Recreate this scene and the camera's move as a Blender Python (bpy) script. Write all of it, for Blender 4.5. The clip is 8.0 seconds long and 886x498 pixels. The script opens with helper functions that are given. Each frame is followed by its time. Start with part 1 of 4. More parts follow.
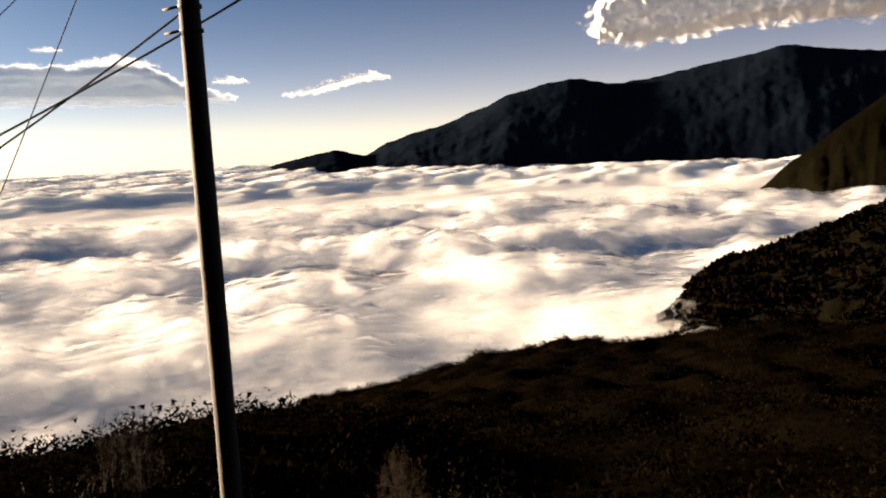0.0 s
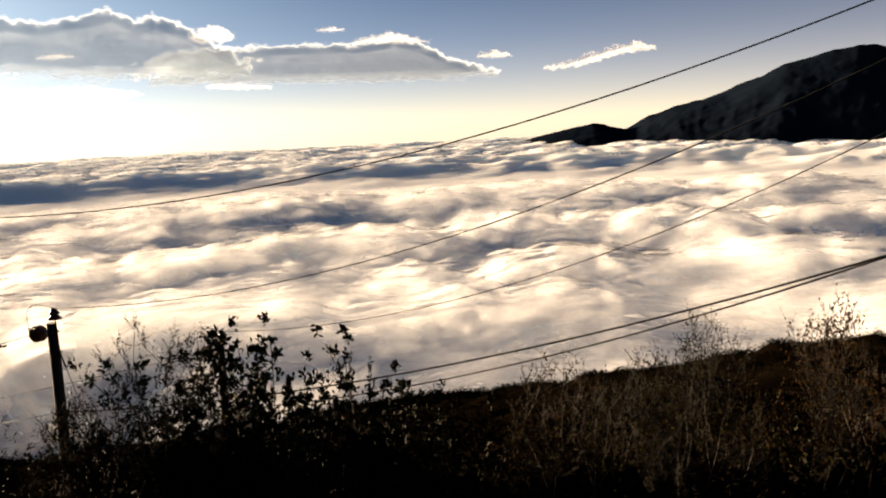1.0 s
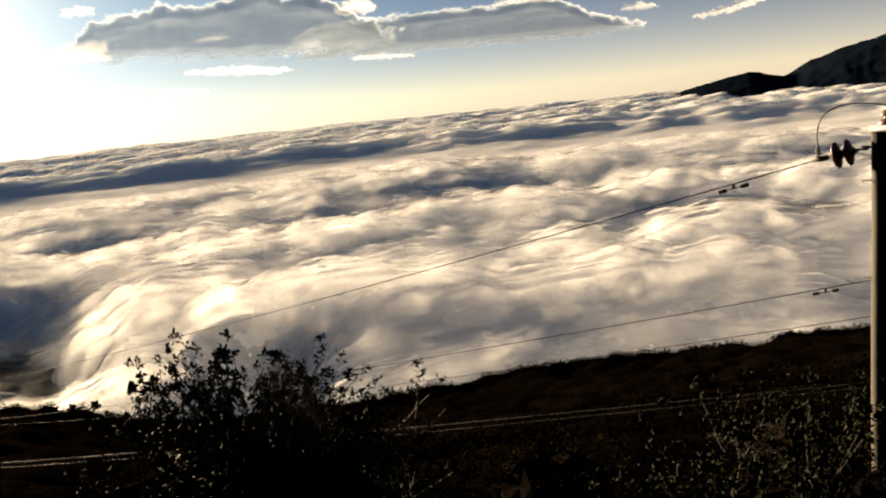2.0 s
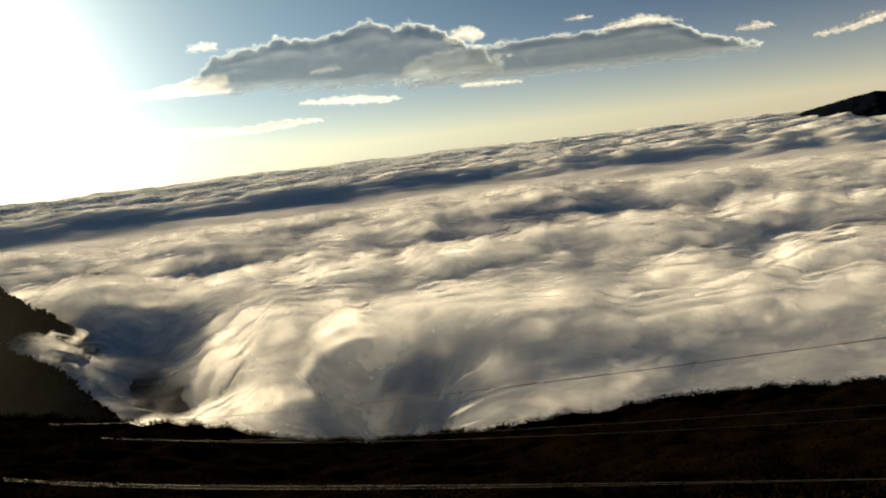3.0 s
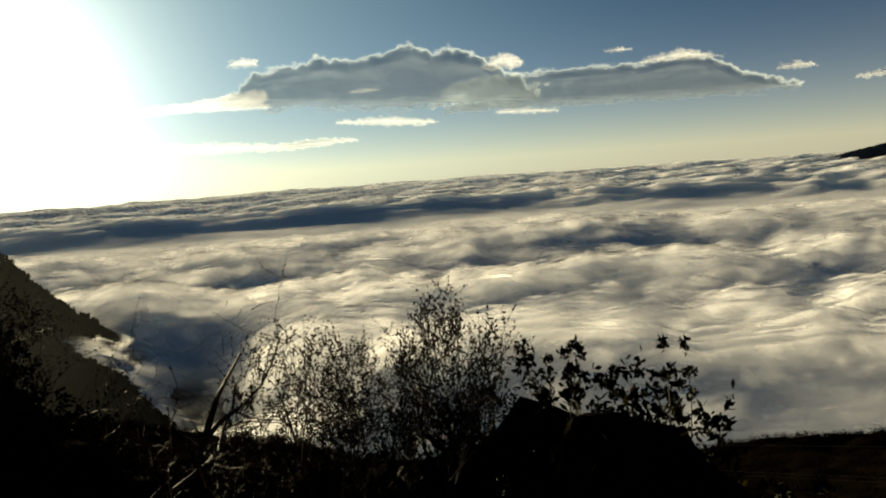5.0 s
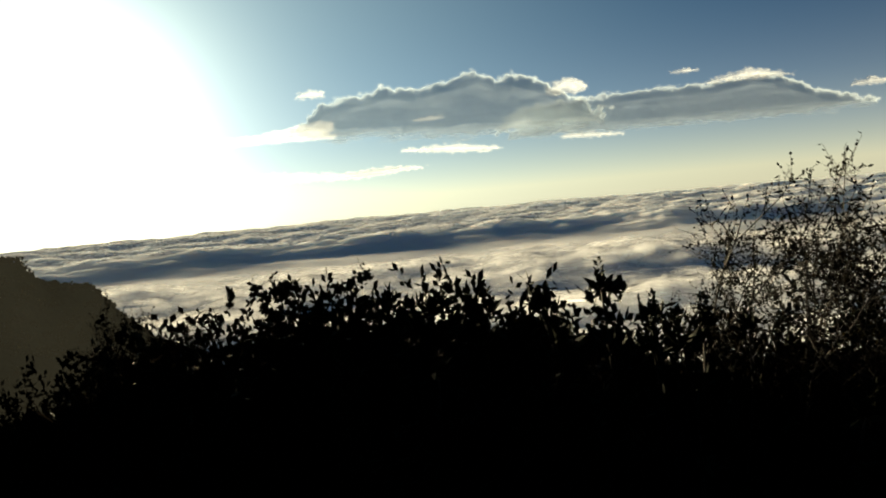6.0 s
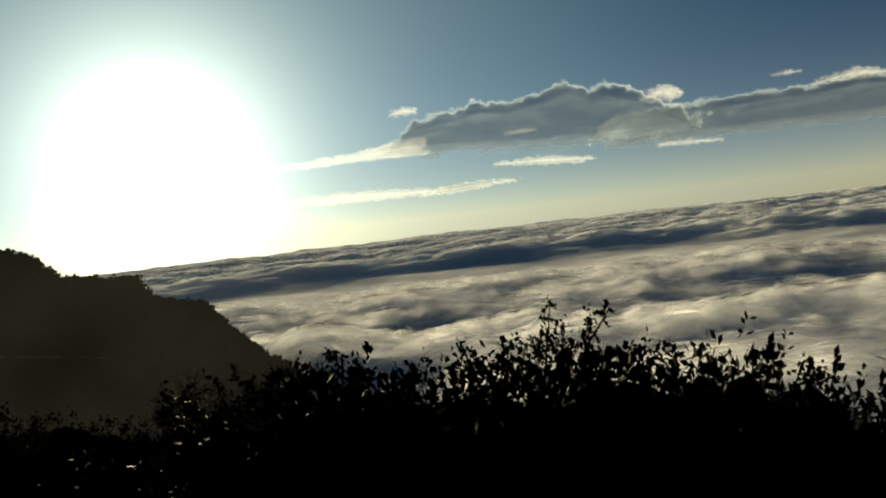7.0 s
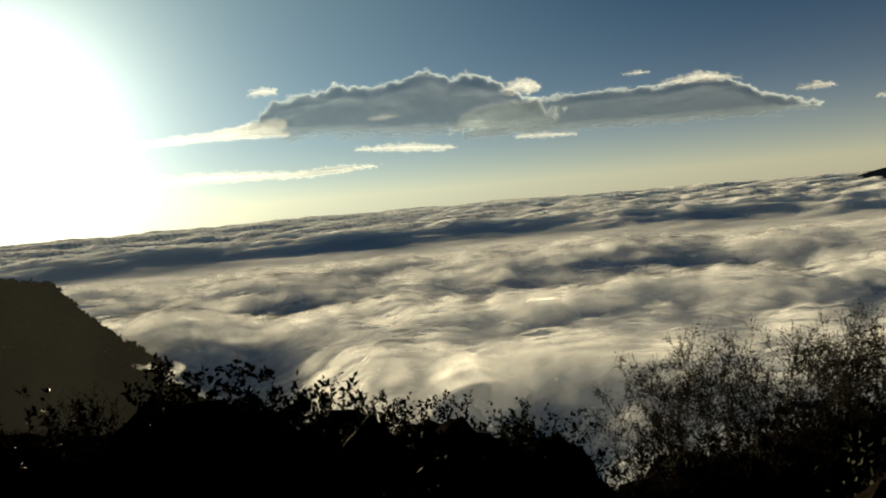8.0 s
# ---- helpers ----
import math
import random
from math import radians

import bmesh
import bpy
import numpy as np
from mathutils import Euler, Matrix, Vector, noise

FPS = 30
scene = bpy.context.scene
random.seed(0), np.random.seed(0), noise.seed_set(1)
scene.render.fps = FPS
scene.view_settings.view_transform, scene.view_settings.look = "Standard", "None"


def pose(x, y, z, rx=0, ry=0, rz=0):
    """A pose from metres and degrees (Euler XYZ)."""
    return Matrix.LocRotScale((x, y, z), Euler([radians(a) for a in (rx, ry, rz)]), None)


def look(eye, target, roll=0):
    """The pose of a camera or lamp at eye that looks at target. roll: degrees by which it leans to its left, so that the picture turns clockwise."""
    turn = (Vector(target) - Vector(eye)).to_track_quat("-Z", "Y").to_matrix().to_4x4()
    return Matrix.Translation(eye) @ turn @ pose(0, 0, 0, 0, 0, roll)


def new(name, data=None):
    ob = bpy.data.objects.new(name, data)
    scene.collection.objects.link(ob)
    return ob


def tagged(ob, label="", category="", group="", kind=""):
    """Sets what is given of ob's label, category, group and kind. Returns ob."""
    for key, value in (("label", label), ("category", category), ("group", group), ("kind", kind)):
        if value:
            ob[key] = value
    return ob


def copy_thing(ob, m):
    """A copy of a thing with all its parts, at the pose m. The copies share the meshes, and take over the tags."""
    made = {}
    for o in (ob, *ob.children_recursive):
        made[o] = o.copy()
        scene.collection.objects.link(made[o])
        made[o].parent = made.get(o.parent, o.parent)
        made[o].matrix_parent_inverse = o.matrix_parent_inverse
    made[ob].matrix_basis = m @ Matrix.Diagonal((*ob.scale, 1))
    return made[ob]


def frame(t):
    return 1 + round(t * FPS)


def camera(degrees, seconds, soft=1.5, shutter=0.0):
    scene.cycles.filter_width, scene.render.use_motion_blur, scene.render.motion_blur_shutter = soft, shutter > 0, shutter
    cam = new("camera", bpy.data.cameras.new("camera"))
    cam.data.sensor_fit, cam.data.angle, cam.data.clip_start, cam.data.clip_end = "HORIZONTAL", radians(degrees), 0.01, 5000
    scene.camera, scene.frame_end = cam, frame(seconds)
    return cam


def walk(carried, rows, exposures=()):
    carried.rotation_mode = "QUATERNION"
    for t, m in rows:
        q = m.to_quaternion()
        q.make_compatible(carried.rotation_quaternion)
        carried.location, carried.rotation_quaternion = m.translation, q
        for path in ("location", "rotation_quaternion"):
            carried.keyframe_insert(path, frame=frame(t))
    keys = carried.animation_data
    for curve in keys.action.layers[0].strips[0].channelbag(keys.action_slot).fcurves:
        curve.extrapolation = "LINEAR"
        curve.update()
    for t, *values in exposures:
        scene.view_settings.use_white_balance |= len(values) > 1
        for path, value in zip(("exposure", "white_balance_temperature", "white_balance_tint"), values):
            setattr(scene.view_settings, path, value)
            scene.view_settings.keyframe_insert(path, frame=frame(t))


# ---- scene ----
# ---- camera ----
cam = camera(55.95, 8.0, soft=2.0)
PATH = """
0.0 0.00 0.00 0.00 0.00 -7.61 2.69
0.1 -1.17 0.12 0.11 1.35 -7.94 2.72
0.2 -2.37 0.24 0.22 2.95 -8.45 2.62
0.3 -3.59 0.36 0.33 4.67 -9.02 3.22
0.4 -4.81 0.46 0.42 6.13 -9.33 3.70
0.5 -6.02 0.54 0.50 7.59 -9.67 4.06
0.7 -8.42 0.61 0.59 10.08 -9.55 4.03
1.0 -12.04 0.55 0.60 17.37 -8.62 2.65
1.1 -13.26 0.48 0.57 18.43 -8.49 3.38
1.3 -15.71 0.32 0.48 20.49 -9.33 3.10
1.4 -16.98 0.22 0.44 21.52 -10.08 3.77
1.5 -18.30 0.08 0.39 22.64 -10.24 5.25
1.6 -19.60 -0.06 0.35 23.60 -10.06 5.84
1.8 -22.19 -0.36 0.28 23.74 -9.82 5.01
2.0 -24.75 -0.70 0.22 26.86 -10.44 5.80
2.1 -26.04 -0.88 0.18 28.56 -10.26 6.81
2.2 -27.32 -1.08 0.14 30.08 -9.79 6.52
3.3 -41.61 -3.72 -0.44 36.93 -7.39 7.01
3.5 -44.24 -4.28 -0.55 39.74 -7.80 6.88
4.0 -50.87 -5.84 -0.85 36.36 -4.35 4.14
4.2 -53.54 -6.52 -0.97 36.36 -5.39 4.19
5.3 -68.07 -10.78 -1.53 36.00 -6.23 4.12
5.4 -69.33 -11.26 -1.58 36.33 -6.43 4.00
5.5 -70.66 -11.78 -1.62 37.47 -6.47 3.89
5.6 -71.92 -12.27 -1.66 38.14 -6.67 3.77
5.8 -74.37 -13.20 -1.76 37.70 -4.73 4.96
6.0 -76.75 -14.33 -1.83 40.32 -3.84 5.19
6.2 -79.15 -15.45 -1.90 44.04 -2.49 7.14
6.4 -81.55 -16.55 -1.97 45.01 -1.80 4.61
6.5 -82.76 -17.10 -2.00 45.03 -1.46 4.20
6.6 -83.95 -17.64 -2.03 45.36 -1.33 4.13
6.8 -86.34 -18.70 -2.10 47.90 -1.35 5.15
7.0 -88.74 -19.75 -2.17 46.61 -2.25 6.56
7.1 -89.93 -20.27 -2.20 43.91 -2.62 6.30
7.3 -92.34 -21.25 -2.26 42.64 -3.69 5.21
7.5 -94.76 -22.16 -2.31 42.66 -3.17 5.95
7.6 -95.98 -22.60 -2.34 41.55 -3.16 5.97
7.7 -97.23 -23.05 -2.36 38.83 -3.39 5.21
7.8 -98.51 -23.50 -2.38 37.86 -3.34 5.41
7.9 -99.80 -23.91 -2.39 36.87 -4.04 4.07
8.0 -101.09 -24.32 -2.40 36.85 -4.16 4.90
"""
rows = []
for line in PATH.split("\n"):
    if line.strip():
        t, x, y, z, yaw, pitch, roll = (float(w) for w in line.split())
        rows.append((t, pose(x, y, z, 90 + pitch, roll, yaw)))
walk(cam, rows, exposures=((0.0, 3.72, 7700, 13), (1.5, 3.4, 8300, 11), (3.5, 2.68, 7700, -4), (5.5, 2.6, 7600, -7), (6.0, 2.85, 7600, -7), (6.8, 2.15, 7400, -9), (8.0, 2.4, 7600, -7)))

# ---- world and sun ----
SUN_AZ, SUN_EL = 65.0, 5.6          # degrees to the left of +y, degrees over the horizon
sun_dir = Vector((-math.sin(radians(SUN_AZ)) * math.cos(radians(SUN_EL)),
                  math.cos(radians(SUN_AZ)) * math.cos(radians(SUN_EL)), math.sin(radians(SUN_EL))))
world = bpy.data.worlds.new("evening_sky")
scene.world = world
world.use_nodes = True
wn, wl = world.node_tree.nodes, world.node_tree.links
wn.clear()
sky = wn.new("ShaderNodeTexSky")
sky.sky_type, sky.sun_disc = "NISHITA", False
sky.sun_elevation, sky.sun_rotation = radians(SUN_EL), radians(-SUN_AZ)
sky.altitude, sky.air_density, sky.dust_density, sky.ozone_density = 2500, 0.6, 0.3, 2.0
back = wn.new("ShaderNodeBackground")
back.inputs[1].default_value = 0.05
pale = wn.new("ShaderNodeHueSaturation")
pale.inputs["Saturation"].default_value, pale.inputs["Value"].default_value = 1.4, 0.145
wl.new(sky.outputs[0], pale.inputs["Color"])
wl.new(pale.outputs[0], back.inputs[0])
# the bright, hazy ring of sky round the sun
coord = wn.new("ShaderNodeTexCoord")
dot = wn.new("ShaderNodeVectorMath")
dot.operation = "DOT_PRODUCT"
wl.new(coord.outputs["Generated"], dot.inputs[0])
dot.inputs[1].default_value = sun_dir
def wmath(op, a, b):
    n = wn.new("ShaderNodeMath")
    n.operation = op
    for i, q in enumerate((a, b)):
        if isinstance(q, (int, float)):
            n.inputs[i].default_value = q
        else:
            wl.new(q, n.inputs[i])
    return n.outputs[0]
clamped = wmath("MAXIMUM", dot.outputs["Value"], 0.0)
core = wmath("ADD", wmath("MULTIPLY", wmath("POWER", clamped, 900.0), 2.0), wmath("MULTIPLY", wmath("POWER", clamped, 170.0), 0.22))
halo = wmath("MULTIPLY", wmath("POWER", clamped, 60.0), 0.145)
veil = wn.new("ShaderNodeBackground")
veil.inputs[0].default_value = (0.70, 0.90, 1.0, 1)
wl.new(wmath("MULTIPLY", wmath("POWER", clamped, 9.0), 0.07), veil.inputs[1])
ring = wn.new("ShaderNodeBackground")
ring.inputs[0].default_value = (0.95, 0.98, 0.94, 1)
wl.new(wmath("ADD", core, halo), ring.inputs[1])
# pale haze that thins out above the horizon
split = wn.new("ShaderNodeSeparateXYZ")
wl.new(coord.outputs["Generated"], split.inputs[0])
haze = wn.new("ShaderNodeBackground")
haze.inputs[0].default_value = (1.0, 0.73, 0.58, 1)
wl.new(wmath("MULTIPLY", wmath("POWER", 2.718, wmath("MULTIPLY", wmath("MAXIMUM", split.outputs["Z"], 0.0), -13.0)), 0.068), haze.inputs[1])
glow = wn.new("ShaderNodeAddShader")
wl.new(back.outputs[0], glow.inputs[0])
wl.new(haze.outputs[0], glow.inputs[1])
wide = wn.new("ShaderNodeAddShader")
wl.new(glow.outputs[0], wide.inputs[0])
wl.new(veil.outputs[0], wide.inputs[1])
both = wn.new("ShaderNodeAddShader")
wl.new(wide.outputs[0], both.inputs[0])
wl.new(ring.outputs[0], both.inputs[1])
wout = wn.new("ShaderNodeOutputWorld")
wl.new(both.outputs[0], wout.inputs[0])

sun_data = bpy.data.lights.new("sun", "SUN")
sun_data.energy, sun_data.angle, sun_data.color = 2.7, radians(4.5), (1.0, 0.82, 0.62)
sun = new("sun", sun_data)
sun.matrix_world = look((0, 0, 60), Vector((0, 0, 60)) - sun_dir)


# ---- materials ----
def material(name):
    m = bpy.data.materials.new(name)
    m.use_nodes = True
    nt = m.node_tree
    return m, nt.nodes, nt.links, nt.nodes["Principled BSDF"]


def noise_node(n, l, scale, detail=4.0, rough=0.55, coords=None):
    t = n.new("ShaderNodeTexNoise")
    t.inputs["Scale"].default_value, t.inputs["Detail"].default_value, t.inputs["Roughness"].default_value = scale, detail, rough
    if coords is not None:
        l.new(coords, t.inputs["Vector"])
    return t.outputs["Fac"]


def ramp_node(n, l, fac, stops):
    r = n.new("ShaderNodeValToRGB")
    els = r.color_ramp.elements
    while len(els) < len(stops):
        els.new(0.5)
    for e, (p, c) in zip(els, stops):
        e.position, e.color = p, (*c, 1)
    l.new(fac, r.inputs[0])
    return r.outputs[0]


def mottled(name, stops, scale, fine, rough=0.8, bump=0.3, reach=0.1, metallic=0.0, stretch=(1, 1, 1), islands=0.0, specular=0.3):
    """Colour from coarse noise with finer noise over it, and a bump; object coordinates in metres."""
    m, n, l, p = material(name)
    tc = n.new("ShaderNodeTexCoord")
    mp = n.new("ShaderNodeMapping")
    mp.inputs["Scale"].default_value = stretch
    l.new(tc.outputs["Object"], mp.inputs[0])
    a, b = noise_node(n, l, scale, 5, 0.6, mp.outputs[0]), noise_node(n, l, fine, 6, 0.65, mp.outputs[0])
    mix = n.new("ShaderNodeMath")
    mix.operation = "MULTIPLY_ADD"
    l.new(b, mix.inputs[0])
    mix.inputs[1].default_value = 0.5
    half = n.new("ShaderNodeMath")
    half.operation = "MULTIPLY"
    l.new(a, half.inputs[0])
    half.inputs[1].default_value = 0.5
    l.new(half.outputs[0], mix.inputs[2])
    fac = mix.outputs[0]
    if islands:
        g = n.new("ShaderNodeNewGeometry")
        isl = n.new("ShaderNodeMath")
        isl.operation = "MULTIPLY_ADD"
        l.new(g.outputs["Random Per Island"], isl.inputs[0])
        isl.inputs[1].default_value = islands
        l.new(fac, isl.inputs[2])
        off = n.new("ShaderNodeMath")
        off.operation = "SUBTRACT"
        l.new(isl.outputs[0], off.inputs[0])
        off.inputs[1].default_value = islands / 2
        fac = off.outputs[0]
    l.new(ramp_node(n, l, fac, stops), p.inputs["Base Color"])
    p.inputs["Roughness"].default_value, p.inputs["Metallic"].default_value = rough, metallic
    p.inputs["Specular IOR Level"].default_value = specular
    if bump:
        bn = n.new("ShaderNodeBump")
        bn.inputs["Strength"].default_value, bn.inputs["Distance"].default_value = bump, reach
        l.new(b, bn.inputs["Height"])
        l.new(bn.outputs[0], p.inputs["Normal"])
    return m


def cloud_material(name, tint, through_light, scale, thin=None, reach=3.0):
    """Water droplets: matt white that also lets light through; thin: how ragged the edges are."""
    m, n, l, p = material(name)
    n.remove(p)
    out = n["Material Output"]
    tc = n.new("ShaderNodeTexCoord")
    f = noise_node(n, l, scale, 4, 0.5, tc.outputs["Object"])
    colour = ramp_node(n, l, f, [(0.25, tuple(0.93 * c for c in tint)), (0.75, tint)])
    bn = n.new("ShaderNodeBump")
    bn.inputs["Strength"].default_value, bn.inputs["Distance"].default_value = 0.35, reach
    l.new(f, bn.inputs["Height"])
    d, tr, mx = n.new("ShaderNodeBsdfDiffuse"), n.new("ShaderNodeBsdfTranslucent"), n.new("ShaderNodeMixShader")
    for s in (d, tr):
        l.new(colour, s.inputs["Color"])
        l.new(bn.outputs[0], s.inputs["Normal"])
    mx.inputs[0].default_value = through_light
    l.new(d.outputs[0], mx.inputs[1])
    l.new(tr.outputs[0], mx.inputs[2])
    last = mx.outputs[0]
    if thin is not None:
        clear, mx2 = n.new("ShaderNodeBsdfTransparent"), n.new("ShaderNodeMixShader")
        g = noise_node(n, l, thin[0], 4, 0.52, tc.outputs["Object"])
        l.new(ramp_node(n, l, g, [(thin[1], (0, 0, 0)), (thin[2], (1, 1, 1))]), mx2.inputs[0])
        l.new(clear.outputs[0], mx2.inputs[1])
        l.new(last, mx2.inputs[2])
        last = mx2.outputs[0]
    l.new(last, out.inputs[0])
    return m


def vapour(name, depth, forward=0.6, white=(0.99, 0.99, 0.99), dense=1.0):
    """Dense cloud: light wanders some tens of metres under the surface before it comes out."""
    m, n, l, p = material(name)
    tc = n.new("ShaderNodeTexCoord")
    f = noise_node(n, l, 0.02, 6, 0.6, tc.outputs["Object"])
    l.new(ramp_node(n, l, f, [(0.25, tuple(0.98 * c for c in white)), (0.75, white)]), p.inputs["Base Color"])
    p.inputs["Roughness"].default_value, p.inputs["Specular IOR Level"].default_value = 1.0, 0.0
    p.inputs["Subsurface Weight"].default_value, p.inputs["Subsurface Scale"].default_value = 1.0, depth
    p.inputs["Subsurface Radius"].default_value = (0.9, 0.95, 1.0)
    p.inputs["Subsurface Anisotropy"].default_value = forward
    p.inputs["Alpha"].default_value = dense
    return m


M_SEA = vapour("cloud_sea", 210.0)
M_MIST = [cloud_material("drifting_mist", (0.97, 0.97, 0.98), 0.82, 0.05, thin=(0.02, low, high), reach=0.0) for low, high in ((0.26, 0.90), (0.38, 0.94), (0.46, 1.0))]
M_WISP = cloud_material("thin_mist", (0.95, 0.95, 0.96), 0.5, 0.05, thin=(0.035, 0.52, 1.25))


def sky_vapour(name, tint, dense, back, passing=((0.2, 0.5), (0.5, 0.08), (1.0, 0.0))):
    """High cloud: half clear where the vapour is thin, and letting less light through where it is thick."""
    m, n, l, p = material(name)
    n.remove(p)
    at = n.new("ShaderNodeAttribute")
    at.attribute_name = "thickness"
    deep = n.new("ShaderNodeAttribute")
    deep.attribute_name = "depth"
    tc = n.new("ShaderNodeTexCoord")
    f = noise_node(n, l, 0.012, 5, 0.6, tc.outputs["Object"])
    colour = ramp_node(n, l, f, [(0.3, tuple(0.93 * c for c in tint)), (0.7, tint)])
    d, tr, mx = n.new("ShaderNodeBsdfDiffuse"), n.new("ShaderNodeBsdfTranslucent"), n.new("ShaderNodeMixShader")
    l.new(colour, tr.inputs["Color"])
    dim = n.new("ShaderNodeMixRGB")
    dim.blend_type, dim.inputs[0].default_value, dim.inputs[2].default_value = "MULTIPLY", 1.0, (back, back, back, 1)
    l.new(colour, dim.inputs[1])
    l.new(dim.outputs[0], d.inputs["Color"])
    l.new(ramp_node(n, l, deep.outputs["Fac"], [(0.0, (0.95,) * 3)] + [(at_depth, (share,) * 3) for at_depth, share in passing]), mx.inputs[0])
    l.new(d.outputs[0], mx.inputs[1])
    l.new(tr.outputs[0], mx.inputs[2])
    clear, mx2 = n.new("ShaderNodeBsdfTransparent"), n.new("ShaderNodeMixShader")
    l.new(ramp_node(n, l, at.outputs["Fac"], [(0.0, (0, 0, 0)), (0.12, (0.45 * dense,) * 3), (0.4, (0.85 * dense,) * 3), (1.0, (dense,) * 3)]), mx2.inputs[0])
    l.new(clear.outputs[0], mx2.inputs[1])
    l.new(mx.outputs[0], mx2.inputs[2])
    l.new(mx2.outputs[0], n["Material Output"].inputs[0])
    return m


def glare_material(name, tint):
    """Veil of glare: almost clear, scattering a little of the sun onward."""
    m, n, l, p = material(name)
    n.remove(p)
    at = n.new("ShaderNodeAttribute")
    at.attribute_name = "thickness"
    clear, tr, mx = n.new("ShaderNodeBsdfTransparent"), n.new("ShaderNodeBsdfTranslucent"), n.new("ShaderNodeMixShader")
    tr.inputs["Color"].default_value = (*tint, 1)
    l.new(at.outputs["Fac"], mx.inputs[0])
    l.new(clear.outputs[0], mx.inputs[1])
    l.new(tr.outputs[0], mx.inputs[2])
    l.new(mx.outputs[0], n["Material Output"].inputs[0])
    return m


M_GLARE = glare_material("glare_veil", (0.95, 0.97, 0.9))
M_SKYCLOUD = sky_vapour("sky_cloud", (0.80, 0.91, 1.0), 0.66, 0.75)
M_CREAM = sky_vapour("cream_cloud", (0.93, 0.93, 0.93), 0.92, 0.95)
M_STREAK = sky_vapour("cloud_streak", (0.93, 0.94, 0.95), 0.42, 0.8, ((0.3, 0.75), (0.6, 0.45), (1.0, 0.25)))
# blue-grey base colour holds the haze that distance would lay over the woods
M_FAR_HAZED = mottled("far_mountain", [(0.3, (0.0028, 0.0054, 0.0105)), (0.7, (0.0055, 0.0085, 0.014))], 0.004, 0.03, 1.0, 0.06, 6.0, specular=0.0)
M_HILL = mottled("scrub_hill", [(0.3, (0.012, 0.013, 0.007)), (0.55, (0.026, 0.026, 0.014)), (0.75, (0.045, 0.038, 0.021))], 0.02, 0.25, 1.0, 0.8, 2.0, specular=0.0)
# much darker than scrub_hill: the shade among the trees is part of this colour
M_SHADED_WOOD = mottled("wooded_hill", [(0.3, (0.002, 0.002, 0.0011)), (0.7, (0.005, 0.004, 0.002))], 0.02, 0.25, 1.0, 0.8, 2.0, specular=0.0)
# ground near black: shade under the scrub is put into this colour
M_SLOPE = mottled("shaded_scrub_slope", [(0.3, (0.0012, 0.0010, 0.0006)), (0.55, (0.0024, 0.0016, 0.0009)), (0.75, (0.0055, 0.0031, 0.0015))], 0.06, 0.7, 1.0, 0.8, 0.4, specular=0.0)
M_POLE = mottled("weathered_pole_wood", [(0.3, (0.012, 0.009, 0.006)), (0.7, (0.05, 0.036, 0.024))], 1.5, 30.0, 0.8, 0.4, 0.01, stretch=(1, 1, 0.08))
M_WIRE = mottled("weathered_wire", [(0.3, (0.008, 0.008, 0.008)), (0.7, (0.025, 0.025, 0.025))], 3.0, 60.0, 0.8, 0.0, specular=0.05)
M_CABLE = mottled("black_cable", [(0.3, (0.02, 0.02, 0.02)), (0.7, (0.04, 0.04, 0.04))], 3.0, 60.0, 0.7, 0.0, specular=0.15)
M_IRON = mottled("weathered_iron", [(0.3, (0.03, 0.026, 0.022)), (0.7, (0.09, 0.075, 0.06))], 8.0, 80.0, 0.75, 0.1, 0.002, metallic=0.4)
M_PORCELAIN = mottled("brown_porcelain", [(0.3, (0.05, 0.02, 0.012)), (0.7, (0.10, 0.04, 0.02))], 10.0, 60.0, 0.35, 0.0, specular=0.35)


# ---- noise for the big forms ----
_perm = np.random.RandomState(7).permutation(4096)
_ang = np.random.RandomState(8).uniform(0, 2 * np.pi, 4096)


def perlin(x, y, salt=0):
    """Smooth noise, about -0.7 to 0.7, one bump a unit."""
    xi, yi = np.floor(x).astype(np.int64), np.floor(y).astype(np.int64)
    fx, fy = x - xi, y - yi
    u, v = fx ** 3 * (fx * (6 * fx - 15) + 10), fy ** 3 * (fy * (6 * fy - 15) + 10)
    def corner(a, b):
        h = _ang[_perm[(_perm[(xi + a + salt * 31) & 4095] + yi + b) & 4095]]
        return np.cos(h) * (fx - a) + np.sin(h) * (fy - b)
    n0 = corner(0, 0) * (1 - u) + corner(1, 0) * u
    n1 = corner(0, 1) * (1 - u) + corner(1, 1) * u
    return n0 * (1 - v) + n1 * v


def fbm(x, y, octaves, salt=0, gain=0.5):
    s, a = np.zeros(np.shape(x)), 1.0
    for i in range(octaves):
        s, a = s + a * perlin(x * 2 ** i, y * 2 ** i, salt + i), a * gain
    return s


def domes(x, y, salt=0):
    """Rounded heads with soft creases between them, 0 to about 1, one head a unit."""
    xi, yi = np.floor(x).astype(np.int64), np.floor(y).astype(np.int64)
    s = np.zeros(np.shape(x))
    for a in (-1, 0, 1):
        for b in (-1, 0, 1):
            k = _perm[(_perm[(xi + a + salt * 31) & 4095] + yi + b) & 4095]
            px, py = xi + a + 0.5 + 0.45 * np.cos(_ang[k]), yi + b + 0.5 + 0.45 * np.sin(_ang[(k * 7 + 3) & 4095])
            top = 0.7 + 0.3 * np.cos(3 * _ang[(k * 5 + 1) & 4095])
            s = s + np.exp(7.0 * (top - 1.15 * ((x - px) ** 2 + (y - py) ** 2)))
    return np.log(s + 0.6) / 7.0


def smooth(x, a, b):
    t = np.clip((x - a) / (b - a), 0, 1)
    return t * t * (3 - 2 * t)


